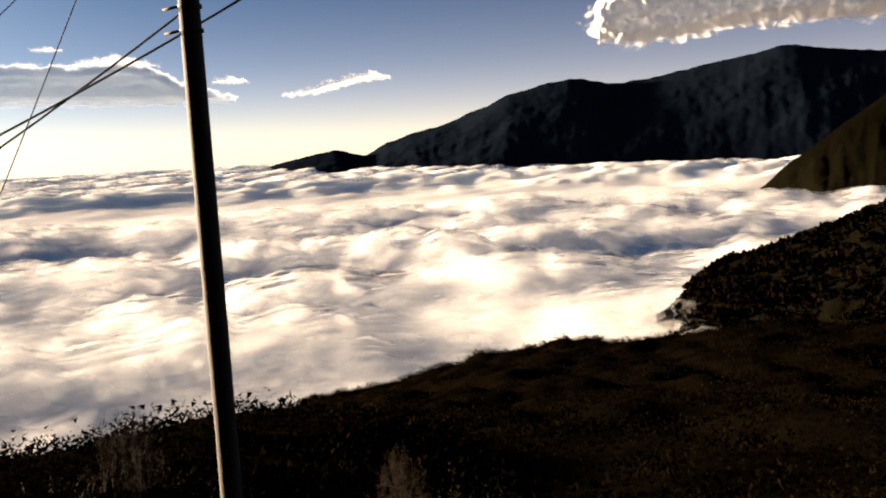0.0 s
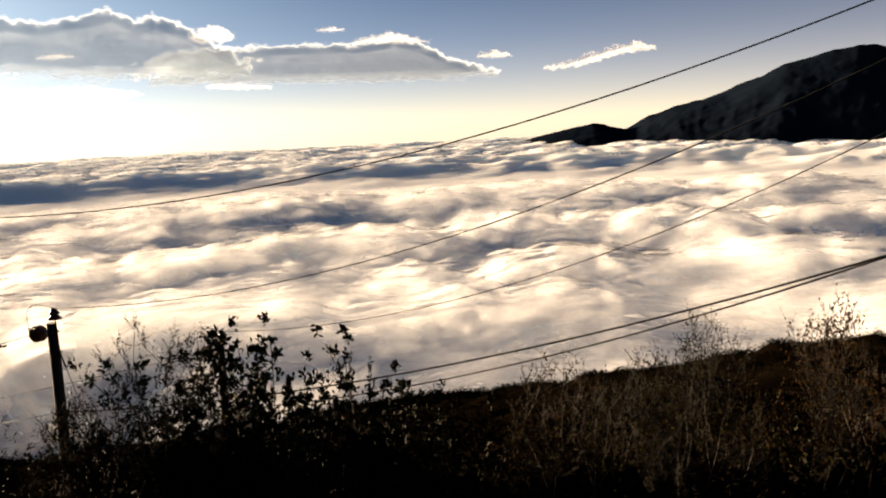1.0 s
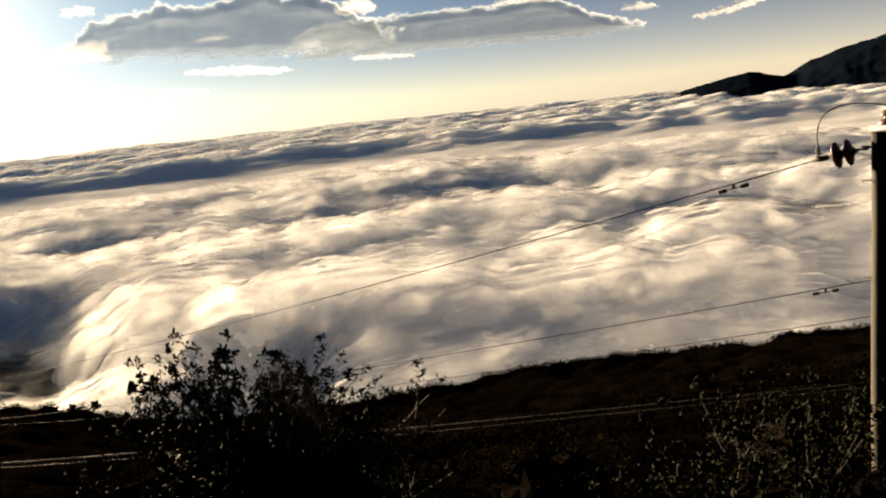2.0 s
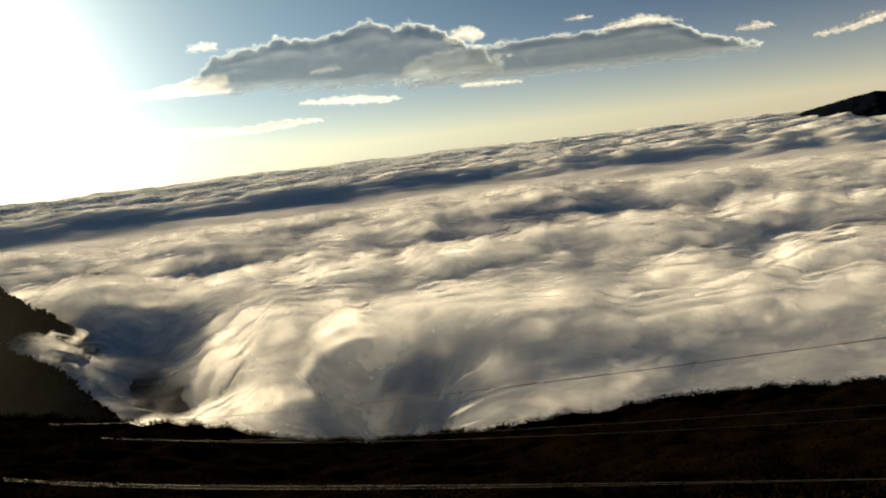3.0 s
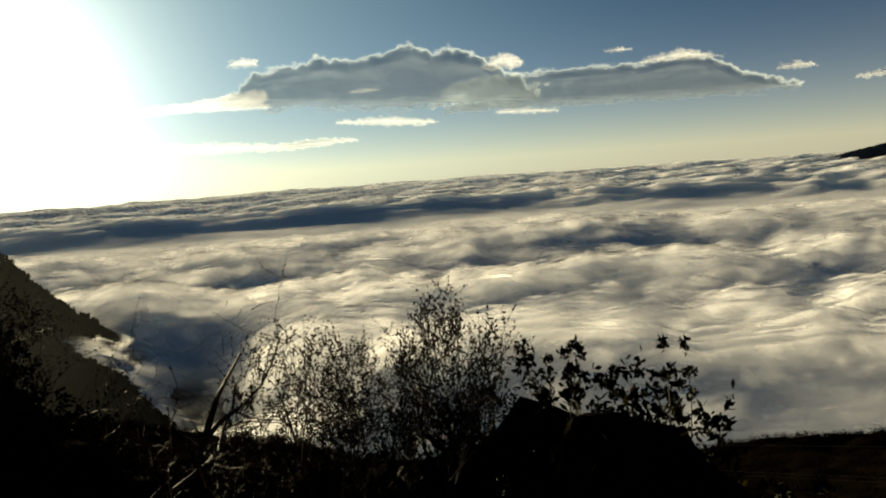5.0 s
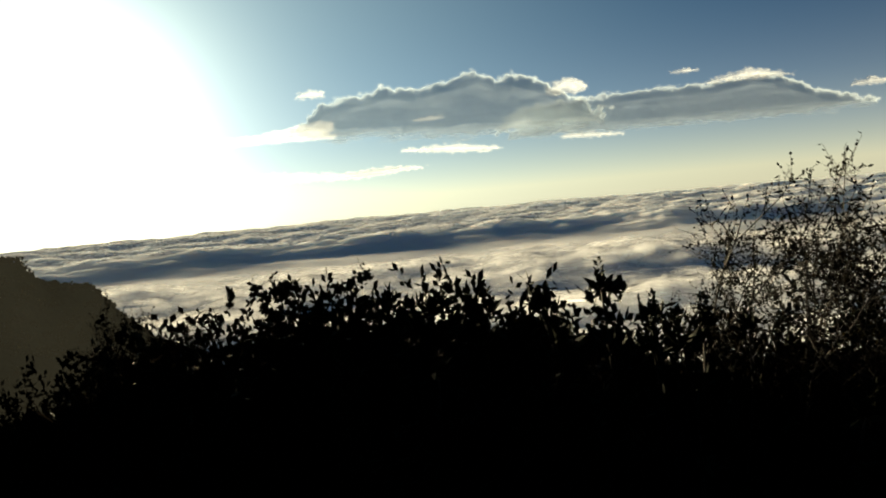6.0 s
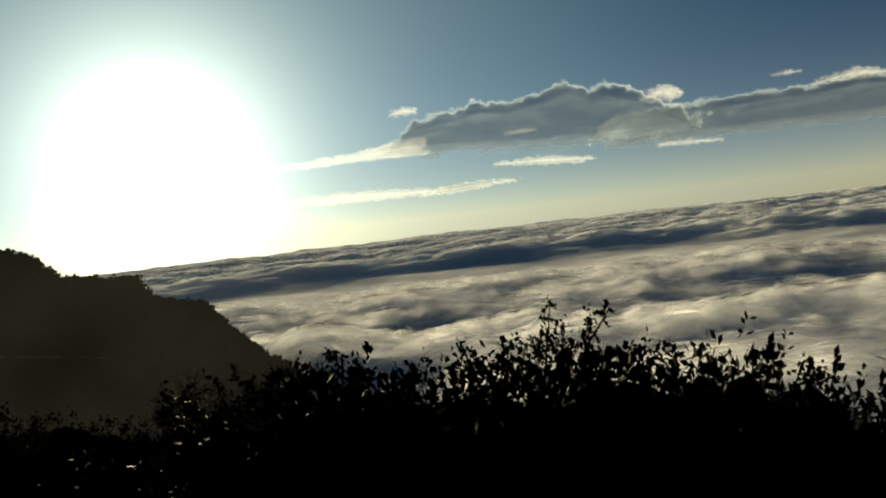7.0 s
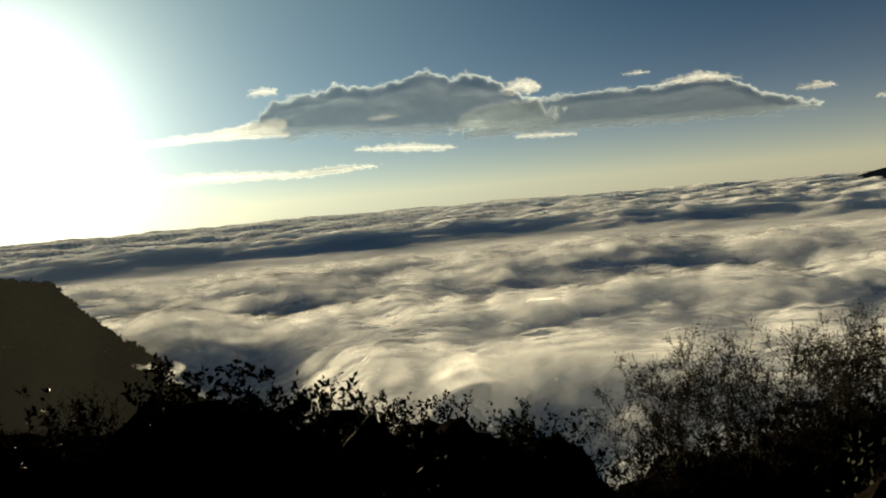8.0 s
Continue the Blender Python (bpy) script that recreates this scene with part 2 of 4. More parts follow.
def mesh_from(name, verts, faces, mat, shade=True):
    me = bpy.data.meshes.new(name)
    verts, faces = np.asarray(verts, np.float32), np.asarray(faces, np.int32)
    k = faces.shape[1]
    me.vertices.add(len(verts))
    me.vertices.foreach_set("co", verts.ravel())
    me.loops.add(faces.size)
    me.loops.foreach_set("vertex_index", faces.ravel())
    me.polygons.add(len(faces))
    me.polygons.foreach_set("loop_start", np.arange(0, faces.size, k, dtype=np.int32))
    me.polygons.foreach_set("loop_total", np.full(len(faces), k, np.int32))
    me.polygons.foreach_set("use_smooth", np.full(len(faces), shade))
    me.update(calc_edges=True)
    me.validate()
    me.materials.append(mat)
    return me


def sheet_faces(na, nb):
    i = np.arange(na - 1)[:, None] * nb + np.arange(nb - 1)[None, :]
    i = i.ravel()
    return np.stack([i, i + nb, i + nb + 1, i + 1], 1)


CX, CY = -45.0, -10.0        # the middle of the plan


def polar(az, r):
    """Plan position of an azimuth (degrees to the left of +y) and a range from the middle."""
    a = np.radians(az)
    return CX - np.sin(a) * r, CY + np.cos(a) * r


def polar_sheet(name, az, r, height, mat):
    A, R = np.meshgrid(az, r, indexing="ij")
    x, y = polar(A, R)
    z = height(A, R, x, y)
    verts = np.stack([x, y, z], -1).reshape(-1, 3)
    return new(name, mesh_from(name, verts, sheet_faces(len(az), len(r)), mat))


# ---- the sea of clouds ----
def hollows(A, R, x, y):
    """The steep-walled pits beside the steep hill and under the near bank, and the shallow dips farther out, 0 or below."""
    bend = 1.7 * fbm(x / 150, y / 150, 2, 150) + 0.5 * fbm(x / 45, y / 45, 2, 152)
    reach = 60 * fbm(x / 150, y / 150, 2, 160) + 18 * fbm(x / 45, y / 45, 2, 162)
    knob = domes(x / 62, y / 62, 170) - 0.5 + 0.5 * (domes(x / 27, y / 27, 171) - 0.5)
    bend, reach = bend + 2.2 * knob, reach + 45 * knob
    def pit(az, r, wa, wr, depth, steep=2.2):
        return -depth * np.exp(-(((A + bend - az) / wa) ** 2 + ((R + reach - r) / wr) ** 2) ** steep)
    return (pit(55.2, 740, 5.4, 240, 58, 1.4) + pit(39.5, 500, 6.0, 105, 56, 1.4) + pit(44, 300, 40, 60, 30, 1.1)
            + pit(1.0, 1010, 4.0, 75, 20, 1.2) + pit(9.5, 1060, 4.0, 80, 18, 1.2) + pit(-12, 1150, 5, 60, 14, 1.2)
            + pit(33, 1250, 6, 90, 18, 1.2) + pit(50, 1320, 6, 110, 20, 1.2) + pit(20, 1400, 5, 80, 16, 1.2))


def zones(A, R):
    """The main bank ends at a lumpy front; a smooth shaded lane follows, then a bright rippled field."""
    edge = R + 150 * fbm(A / 8, R / 900, 4, 33)
    bank = 1 - smooth(edge, 1900, 2250)
    lane = smooth(edge, 1950, 2300) * (1 - smooth(edge, 2700, 3300))
    return edge, bank, lane, smooth(edge, 2700, 3300)


def sea_height(A, R, x, y):
    # axes along and across the drift of the cloud banks
    c, s = math.cos(radians(24)), math.sin(radians(24))
    u, v = x * c + y * s, -x * s + y * c
    wu = u + 36 * perlin(u / 300, v / 300, 40) + 6 * perlin(u / 55, v / 55, 42)
    wv = v + 36 * perlin(u / 300, v / 300, 50) + 6 * perlin(u / 55, v / 55, 52)
    edge, bank, lane, field = zones(A, R)
    swell = fbm(wu / 420, wv / 260, 2, 1)
    h = (14 * swell + 13 * bank) * (1 - 0.6 * lane) - 19 * lane + 10 * np.exp(-((edge - 3230) / 180) ** 2)
    lively = 0.45 + 0.75 * smooth(fbm(u / 260, v / 200, 3, 44), -0.3, 0.35)
    calm = 0.12 + 0.6 * smooth(A, 15, 33)
    shore = calm + (1 - calm) * smooth(R, 330, 950 - 250 * smooth(A, 15, 33))
    for size, amp, salt, reach, stretch in ((165, 20, 5, 6000, 1.3), (74, 22, 11, 4000, 1.15), (34, 9, 17, 2100, 1.1), (16, 1.6, 23, 1250, 1.0)):
        puff = (domes(wu / size / stretch, wv / size, salt) - 0.55) * (lively if size < 150 else 0.8 + 0.2 * lively)
        h = h + amp * puff * (bank + 0.2 * lane + 0.3 * field) * shore * (1 - smooth(R, reach * 0.6, reach))
    # long low rollers in the far field
    h = h + field * (9 * (domes(wu / 130, wv / 80, 61) - 0.5) + 9 * (domes(wu / 62, wv / 50, 65) - 0.5) + 5 * fbm(wu / 70, wv / 50, 3, 63)) * (1 - 0.4 * smooth(R, 4200, 4800))
    base = -160 - 14 * smooth(R, 600, 1500) + 12 * smooth(R, 1500, 2300) + 14 * field + 46 * smooth(R, 3000, 4900)
    mound = 24 * np.exp(-((A - 58) / 4) ** 2 - ((R - 1120) / 120) ** 2)
    gap = hollows(A, R, x, y)
    # the walls of the gaps are made of round heads
    wall = smooth(-gap, 2, 14) * (1 - smooth(-gap, 34, 54)) * smooth(R, 380, 480)
    h = h + wall * (17 * (domes(wu / 52, wv / 52, 180) - 0.5) + 5 * (domes(wu / 24, wv / 24, 181) - 0.5))
    return base + h + mound + gap


def blurred(z, reach):
    for axis in (0, 1):
        k = np.arange(-reach, reach + 1)
        w = np.exp(-(k / (0.6 * reach)) ** 2)
        pad = np.pad(z, [(reach, reach) if i == axis else (0, 0) for i in range(2)], mode="edge")
        z = sum(wi * np.take(pad, np.arange(z.shape[axis]) + i, axis) for i, wi in enumerate(w)) / w.sum()
    return z


def mist_height(lift, salt, reach):
    """The loose vapour over the dense sea, its billows the softer the higher it lies."""
    def height(A, R, x, y):
        z = sea_height(A, R, x, y)
        z = blurred(z, reach) if reach else z
        return z + (lift + 0.8 * abs(lift) * fbm(x / 40, y / 40, 4, salt)) * (1 - 0.6 * smooth(R, 2200, 3200)) - 14 * zones(A, R)[2] - 0.25 * np.minimum(hollows(A, R, x, y) + 24, 0) - (30 * smooth(R, 2700, 3100) if reach > 1 else 0)
    return height


def dense_height(A, R, x, y):
    """The dense body of the sea, smooth under its loose heads."""
    z = sea_height(A, R, x, y)
    return z + (np.minimum(blurred(z, 5) - 7, z - 4) - z) * (1 - smooth(R, 2400, 3000)) + 0.7 * np.minimum(hollows(A, R, x, y) + 24, 0)


AZ = np.linspace(-44, 96, 520)
RR = np.r_[np.exp(np.linspace(math.log(240), math.log(2900), 330)), np.linspace(2900, 4840, 120)[1:]]
sea = polar_sheet("cloud_sea", AZ, RR, dense_height, M_SEA)
tagged(sea, "rolling sea of white cloud lit by a low sun", "cloud", kind="structure")
# dark sheet added below the cloud pits to make them read as shaded
pit_sheet = polar_sheet("pit_shade_sheet", np.linspace(28, 64, 160), np.linspace(330, 1020, 140), lambda A, R, x, y: -211 + 5 * fbm(x / 40, y / 40, 4, 320), M_HILL)
tagged(pit_sheet, "dark sheet added under the cloud pits in place of shade", "valley", kind="structure")
for lift, salt, reach, na, nr, mat in ((0.0, 101, 1, 450, 500, M_MIST[0]), (4.0, 111, 2, 420, 290, M_MIST[1]), (9.0, 121, 3, 330, 230, M_MIST[2])):
    veil_sheet = polar_sheet("mist_layer", np.linspace(-43, 90, na), np.exp(np.linspace(math.log(270), math.log(3200 if reach > 1 else 4835), nr)), mist_height(lift, salt, reach), mat)
    tagged(veil_sheet, "loose drifting vapour over the sea of cloud", "mist", kind="structure")

# ---- mountains and hills ----
def ridge(name, az, crest, r0, near, far, mat, base, relief, size, na=260, nr=70, gully=0.0, ragged=0.0):
    """A hill whose skyline, seen from the middle of the plan, has the crest heights given by azimuth; it falls off to both sides."""
    a = np.linspace(min(az), max(az), na)
    order = np.argsort(az)
    top = np.interp(a, np.array(az)[order], np.array(crest)[order])
    k = np.exp(-(np.arange(-12, 13) / 4.0) ** 2)
    top = np.convolve(np.pad(top, 12, mode="edge"), k / k.sum(), "valid")
    jag = ragged * fbm(a * r0 / 57 / (size * 0.5), a * 0 + 0.7, 4, 68)
    r = np.concatenate([np.linspace(r0 - near, r0, nr), np.linspace(r0, r0 + far, nr // 3)[1:]])
    def height(A, R, x, y):
        t = np.where(R < r0, (r0 - R) / near, (R - r0) / far)
        shape = 1 - t ** 1.15
        top2 = np.repeat(top[:, None], len(r), 1)
        rough = relief * fbm(x / size, y / size, 6, 60, 0.55)
        cut = gully * np.abs(fbm(A * r0 / 57 / (size * 0.6), R / (size * 3), 4, 70)) * (4 * t * (1 - t))
        trees = 0.22 * relief * np.abs(fbm(x / (size * 0.18), y / (size * 0.18), 3, 66))
        return base + (top2 - base) * shape + jag[:, None] * np.exp(-14 * t) + rough * (0.25 + np.minimum(t * 3, 1)) + trees - cut
    return polar_sheet(name, a, r, height, mat)


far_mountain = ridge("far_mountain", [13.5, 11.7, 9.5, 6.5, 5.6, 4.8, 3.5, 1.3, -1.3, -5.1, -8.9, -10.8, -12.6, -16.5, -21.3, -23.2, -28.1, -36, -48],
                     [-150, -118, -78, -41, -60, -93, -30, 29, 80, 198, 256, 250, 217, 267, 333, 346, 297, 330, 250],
                     4300, 900, 450, M_FAR_HAZED, -230, 12, 330, 460, 80, 11, 18)
tagged(far_mountain, "dark wooded mountain, tinted blue-grey for haze, rising out of the clouds", "mountain", kind="structure")
right_spur = ridge("mountain_spur", [-21.5, -22.8, -24.0, -25.9, -28.5, -33, -45], [-185, -130, -93, -21, 60, 170, 260], 2500, 500, 500, M_SHADED_WOOD, -240, 12, 200, 200, 60, 30, 8)
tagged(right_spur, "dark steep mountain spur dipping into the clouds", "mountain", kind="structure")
right_hill = ridge("wooded_hill", [-16.5, -18.5, -20.1, -21.9, -23.9, -27.4, -30.9, -38, -50], [-200, -150, -113, -98, -92, -76, -58, -30, 0], 650, 300, 180, M_SHADED_WOOD, -230, 5, 30, 260, 80, 2)
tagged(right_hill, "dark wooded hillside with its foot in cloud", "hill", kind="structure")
left_hill = ridge("left_hill", [57, 59.3, 61.2, 63.5, 64.6, 66.4, 67.8, 68.5, 70.8, 72.9, 74.5, 76.9, 82, 95], [-195, -159, -136, -98, -69, -62, -55, -31, -27, -20, 6, 21, 60, 90], 1000, 520, 300, M_HILL, -235, 9, 60, 290, 70, 12)
left_hill.name = "steep_hill"
tagged(left_hill, "steep scrub-covered hill against the sun", "hill", kind="structure")

near_spur = ridge("hill_spur", [53, 55, 56.8, 59.5, 62.5, 65.6, 72, 85, 100], [-205, -160, -127, -97, -78, -65, -50, -30, -10], 450, 190, 150, M_HILL, -235, 6, 40, 240, 70, 8)
tagged(near_spur, "dark scrub-covered spur running down into the cloud", "hill", kind="structure")

# ---- the slope below the road ----
WAY = [(t, m.translation.copy()) for t, m in rows]
wx, wy, wz = (np.array([p[i] for _, p in WAY]) for i in range(3))
wx, wy, wz = np.r_[60, wx, -180], np.r_[0.5, wy, -52], np.r_[-0.5, wz, -5.5]


def road_height(x):
    return np.interp(-x, -wx, wz) - 2.3


def road_y(x):
    return np.interp(-x, -wx, wy)


CREST_AZ = np.array([-60, -29, -23, -16, -12.4, -4.5, 3, 10, 18, 24, 32, 40, 46, 50, 53, 57, 70, 90, 110])
CREST_Z = np.array([-45, -63, -69, -72, -76, -87, -94, -98, -102, -107, -112, -111, -105, -97, -90, -86, -62, -35, -15])


def slope_height(x, y):
    """Ground height anywhere: level at the road, then falling away to the crest 300 m out."""
    dx, dy = x - CX, y - CY
    az, r = np.degrees(np.arctan2(-dx, dy)), np.hypot(dx, dy)
    crest = np.interp(az, CREST_AZ, CREST_Z)
    d = y - road_y(x)
    near = road_height(x) - 4.2 * (1 - np.exp(-np.maximum(d - 2.6, 0) / 6))
    t = np.clip((np.maximum(d, 0) - 2.6) / 297, 0, 1.0)
    t = t + np.maximum(np.clip(r / 300, 0, 1) * 0.98 - t, 0) * smooth(r, 60, 170) * smooth(d, 14, 60)
    z = near + (crest - near) * t - 7 * np.sin(np.pi * np.clip(t, 0, 1)) * smooth(r, 20, 90)
    past = np.maximum(r - 300, 0)
    z = z - 0.8 * past - 0.0016 * past ** 2
    lump = 2.2 * fbm(x / 22, y / 22, 3, 80) + 2.3 * (domes(x / 9, y / 9, 90) - 0.5) * smooth(d, 16, 45)
    z = z + lump * smooth(d, 4, 30)
    # unseen bank above the road, steepened to keep skylight off the verge
    return np.where(d < 0, road_height(x) + 1.2 * np.maximum(-d - 4, 0), z)


gx = np.r_[np.linspace(-420, -290, 40)[:-1], np.linspace(-290, -125, 80)[:-1], np.linspace(-125, 22, 125)[:-1], np.linspace(22, 150, 60)[:-1], np.linspace(150, 330, 40)]
gy = np.r_[np.linspace(-110, -32, 20)[:-1], np.linspace(-32, 40, 60)[:-1], np.linspace(40, 320, 120)[:-1], np.linspace(320, 420, 24)]
GX, GY = np.meshgrid(gx, gy, indexing="ij")
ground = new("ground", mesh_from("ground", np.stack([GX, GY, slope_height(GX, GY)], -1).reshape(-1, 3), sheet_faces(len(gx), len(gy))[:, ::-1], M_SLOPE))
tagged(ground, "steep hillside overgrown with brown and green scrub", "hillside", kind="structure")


# ---- clouds in the sky ----
def puff_mesh(name, lumps, mat, wrinkle=0.25, grain=8.0):
    """Many round lumps (x, y, z, turn, rx, ry, rz) melted into one billowing cloud."""
    bm = bmesh.new()
    bmesh.ops.create_icosphere(bm, subdivisions=3, radius=1)
    base = np.array([v.co[:] for v in bm.verts])
    tri = np.array([[v.index for v in f.verts] for f in bm.faces])
    bm.free()
    rs = np.random.RandomState(len(lumps))
    vs, fs = [], []
    for k, (x, y, z, turn, rx, ry, rz) in enumerate(lumps):
        o = rs.uniform(-50, 50, 2)
        q = fbm(base[:, 0] * 1.7 + base[:, 2] * 0.9 + o[0], base[:, 1] * 1.7 - base[:, 2] * 0.8 + o[1], 3, 5)
        p = base * (1 + wrinkle * q)[:, None] * (rx, ry, rz)
        c, s = math.cos(radians(turn)), math.sin(radians(turn))
        vs.append(np.stack([x + p[:, 0] * c - p[:, 1] * s, y + p[:, 0] * s + p[:, 1] * c, z + p[:, 2]], 1))
        fs.append(tri + k * len(base))
    ob = new(name, mesh_from(name, np.concatenate(vs), np.concatenate(fs), mat))
    mod = ob.modifiers.new("melt", "REMESH")
    mod.mode, mod.voxel_size, mod.use_smooth_shade = "VOXEL", grain, True
    soft = ob.modifiers.new("soften", "SMOOTH")
    soft.factor, soft.iterations = 0.5, 4
    return ob


SKY_R = 4550.0


def cloud_bank(name, az, top, bottom, mat, label, seed, lump=1.0, feather=0.45, bulge=120.0, density=1.0, cell=0.04, back=0.0, relief=3.0, base=0.0, ends=1.2, ragged=1.0):
    """A bank of high cloud: a bulging body with a lumpy upper edge and a feathered base, both given by azimuth and elevation in degrees."""
    order = np.argsort(az)
    A, T, B = np.array(az)[order], np.array(top)[order], np.array(bottom)[order]
    pad = 0.5 * lump
    a = np.arange(A[0] - pad, A[-1] + pad, cell)
    e = np.arange(B.min() - pad, T.max() + pad, cell)
    aa, ee = np.meshgrid(a, e, indexing="ij")
    o = seed * 17.3
    # the edges wander at several sizes
    wa = aa + 0.35 * ragged * lump * fbm(aa / 1.2 / lump + o, ee / 1.2 / lump, 4, seed)
    we = ee + 0.18 * ragged * lump * fbm(aa / 1.0 / lump, ee / 0.6 / lump + o, 3, seed + 7)
    t, b = np.interp(wa, A, T), np.interp(wa, A, B)
    heads = domes(aa / 0.9 / lump + o, ee / 0.8 / lump, seed + 2) * 0.5 + domes(aa / 0.38 / lump + o, ee / 0.34 / lump, seed + 3) * 0.36
    up = (t - we) / 0.62 / lump + 0.9 * (heads - 0.45)
    low = (we - b) / feather + 0.3 * fbm(aa / 2.2 / lump, ee / 0.4 / lump, 3, seed + 4)
    side = np.minimum(wa - A[0], A[-1] - wa) / ends / lump + 1.3 * (heads - 0.5)
    body = np.minimum(np.minimum(np.minimum(up, low), side), np.maximum(t - b, 0) * 2.2 / lump)
    body = smooth(body, -0.05, 1.0)
    streaks = 0.86 + 0.22 * fbm(aa / 3.0 / lump + o, ee / 0.35 / lump, 4, seed + 5) + 0.2 * (heads - 0.4)
    thick = np.clip(body * density * streaks, 0, 1)
    t0, b0 = np.interp(aa, A, T), np.interp(aa, A, B)
    swell = smooth(np.minimum(np.minimum(t0 - ee, ee - b0), np.minimum(aa - A[0], A[-1] - aa)) / lump, -0.3, 1.0)
    r = SKY_R + back - bulge * swell - relief * (heads + 0.5 * fbm(aa / 1.6 / lump, ee / 1.3 / lump, 3, seed + 6))
    x, y = polar(aa, r)
    verts = np.stack([x, y, r * np.tan(np.radians(ee))], -1).reshape(-1, 3)
    faces = sheet_faces(len(a), len(e))
    seen = thick.ravel()[faces].max(1) > 0.002
    me = mesh_from(name, verts, faces[seen], mat)
    ob = new(name, me)
    at = me.attributes.new("thickness", "FLOAT", "POINT")
    at.data.foreach_set("value", thick.ravel().astype(np.float32))
    # towards a heavy base the light has more cloud to cross
    depth = np.clip(thick + base * (1 - smooth((ee - b0) / np.maximum(t0 - b0, 0.1), 0.15, 0.75)), 0, 1)
    me.attributes.new("depth", "FLOAT", "POINT").data.foreach_set("value", depth.ravel().astype(np.float32))
    loose = bmesh.new()
    loose.from_mesh(me)
    bmesh.ops.delete(loose, geom=[v for v in loose.verts if not v.link_faces], context="VERTS")
    loose.to_mesh(me)
    loose.free()
    return tagged(ob, label, "cloud", kind="structure")


cloud_bank("cumulus_cloud", [51.5, 50.2, 49.2, 48.2, 46.8, 45.2, 43.8, 42.0, 40.0, 37.7, 36.6, 35.3, 33.3, 31.5, 29], [4.9, 5.2, 6.0, 6.8, 7.1, 7.2, 7.5, 7.2, 7.6, 8.0, 7.5, 7.6, 6.9, 5.7, 4.6],
           [4.5, 4.4, 4.2, 4.0, 3.9, 3.9, 3.8, 3.7, 3.5, 3.5, 3.4, 3.4, 3.3, 3.3, 3.3], M_SKYCLOUD, "grey backlit cumulus cloud with a bright lumpy rim", 3, 1.0, 1.5, base=0.4, ends=2.2)
cloud_bank("stratus_cloud", [36.5, 34, 28, 25.5, 22.3, 20.2, 18.2, 16.8, 15.2, 13.0], [4.6, 5.3, 5.6, 5.6, 5.5, 5.8, 5.4, 4.7, 4.0, 3.3], [3.1, 3.0, 2.95, 2.9, 2.85, 2.8, 2.75, 2.75, 2.75, 2.9], M_SKYCLOUD,
           "long grey bank of layered cloud", 4, 0.8, 0.9, 90.0, back=60.0, base=0.4, ends=3.5)
cloud_bank("cloud_tail", [58.5, 55.4, 53, 50.5, 47.5], [4.5, 4.75, 4.9, 5.3, 5.6], [4.1, 4.1, 4.2, 4.2, 4.2], M_STREAK, "bright thin tail of cloud below the sun", 5, 0.5, 0.3, 30.0, 0.45)
for k, (az, top, bottom, lump, density, label) in enumerate((
        ([33.4, 32.6, 31.8, 31.2, 30.3], [6.3, 6.8, 6.9, 6.9, 6.4], [5.9, 5.75, 5.7, 5.75, 5.9], 0.45, 0.35, "small bright cumulus puff"),
        ([23.2, 21.8, 20.4, 19, 17.6], [5.5, 5.9, 6.2, 5.9, 5.5], [5.35, 5.35, 5.35, 5.3, 5.2], 0.4, 0.35, "thin lens of bright cloud over a grey bank"),
        ([50.1, 49.0, 48.0], [7.3, 7.7, 7.4], [7.0, 6.95, 7.0], 0.35, 0.4, "small bright puff of cloud"),
        ([25.1, 24.2, 23.2], [6.45, 6.65, 6.45], [6.3, 6.2, 6.3], 0.25, 0.3, "small faint puff of cloud"),
        ([14.6, 13.4, 12.2], [4.4, 4.7, 4.4], [4.15, 4.1, 4.15], 0.3, 0.7, "small grey puff of cloud"),
        ([48.6, 46.6, 45.0, 43.5, 41.6], [1.75, 2.0, 2.1, 2.1, 1.95], [1.45, 1.45, 1.5, 1.65, 1.8], 0.35, 0.9, "grey streak of cloud over the horizon"),
        ([58, 55, 52, 49, 46.5], [2.2, 2.35, 2.35, 2.1, 1.9], [1.8, 1.55, 1.5, 1.5, 1.6], 0.4, 0.35, "pale streak of cloud low in the sky"),
        ([43.5, 41.5, 40, 38, 36.4], [3.2, 3.3, 3.35, 3.1, 2.8], [2.95, 2.75, 2.6, 2.5, 2.55], 0.4, 0.35, "thin bright streak of cloud"),
        ([10.2, 8.6, 7.2, 5.4, 4.2, 2.6], [3.45, 3.65, 4.05, 4.5, 4.75, 4.3], [3.15, 3.15, 3.3, 3.75, 3.95, 4.0], 0.4, 0.5, "small warm-lit cumulus cloud"),
        ([32.6, 30.5, 28.2], [3.15, 3.25, 2.95], [2.9, 2.75, 2.7], 0.35, 0.35, "thin bright streak of cloud"),
        ([42.4, 41.2, 40.0], [5.1, 5.3, 5.2], [4.9, 4.85, 4.95], 0.3, 0.3, "small bright puff of cloud"))):
    cloud_bank("small_cloud", az, top, bottom, M_STREAK, label, 20 + k, lump, 0.22, 40.0, density, 0.032, -60.0, 14.0 * lump, ragged=2.2)
cloud_bank("large_cloud", [-9.9, -11.2, -12.5, -16.2, -19.6, -22.9, -28, -34], [7.2, 8.6, 9.4, 10, 10, 9.5, 9.5, 9], [6.8, 5.6, 5.2, 5.3, 5.8, 5.8, 5.6, 5.4], M_CREAM, "large cream cumulus cloud with a grey base", 9, 1.2, 0.8, 200.0, cell=0.055, relief=60.0)


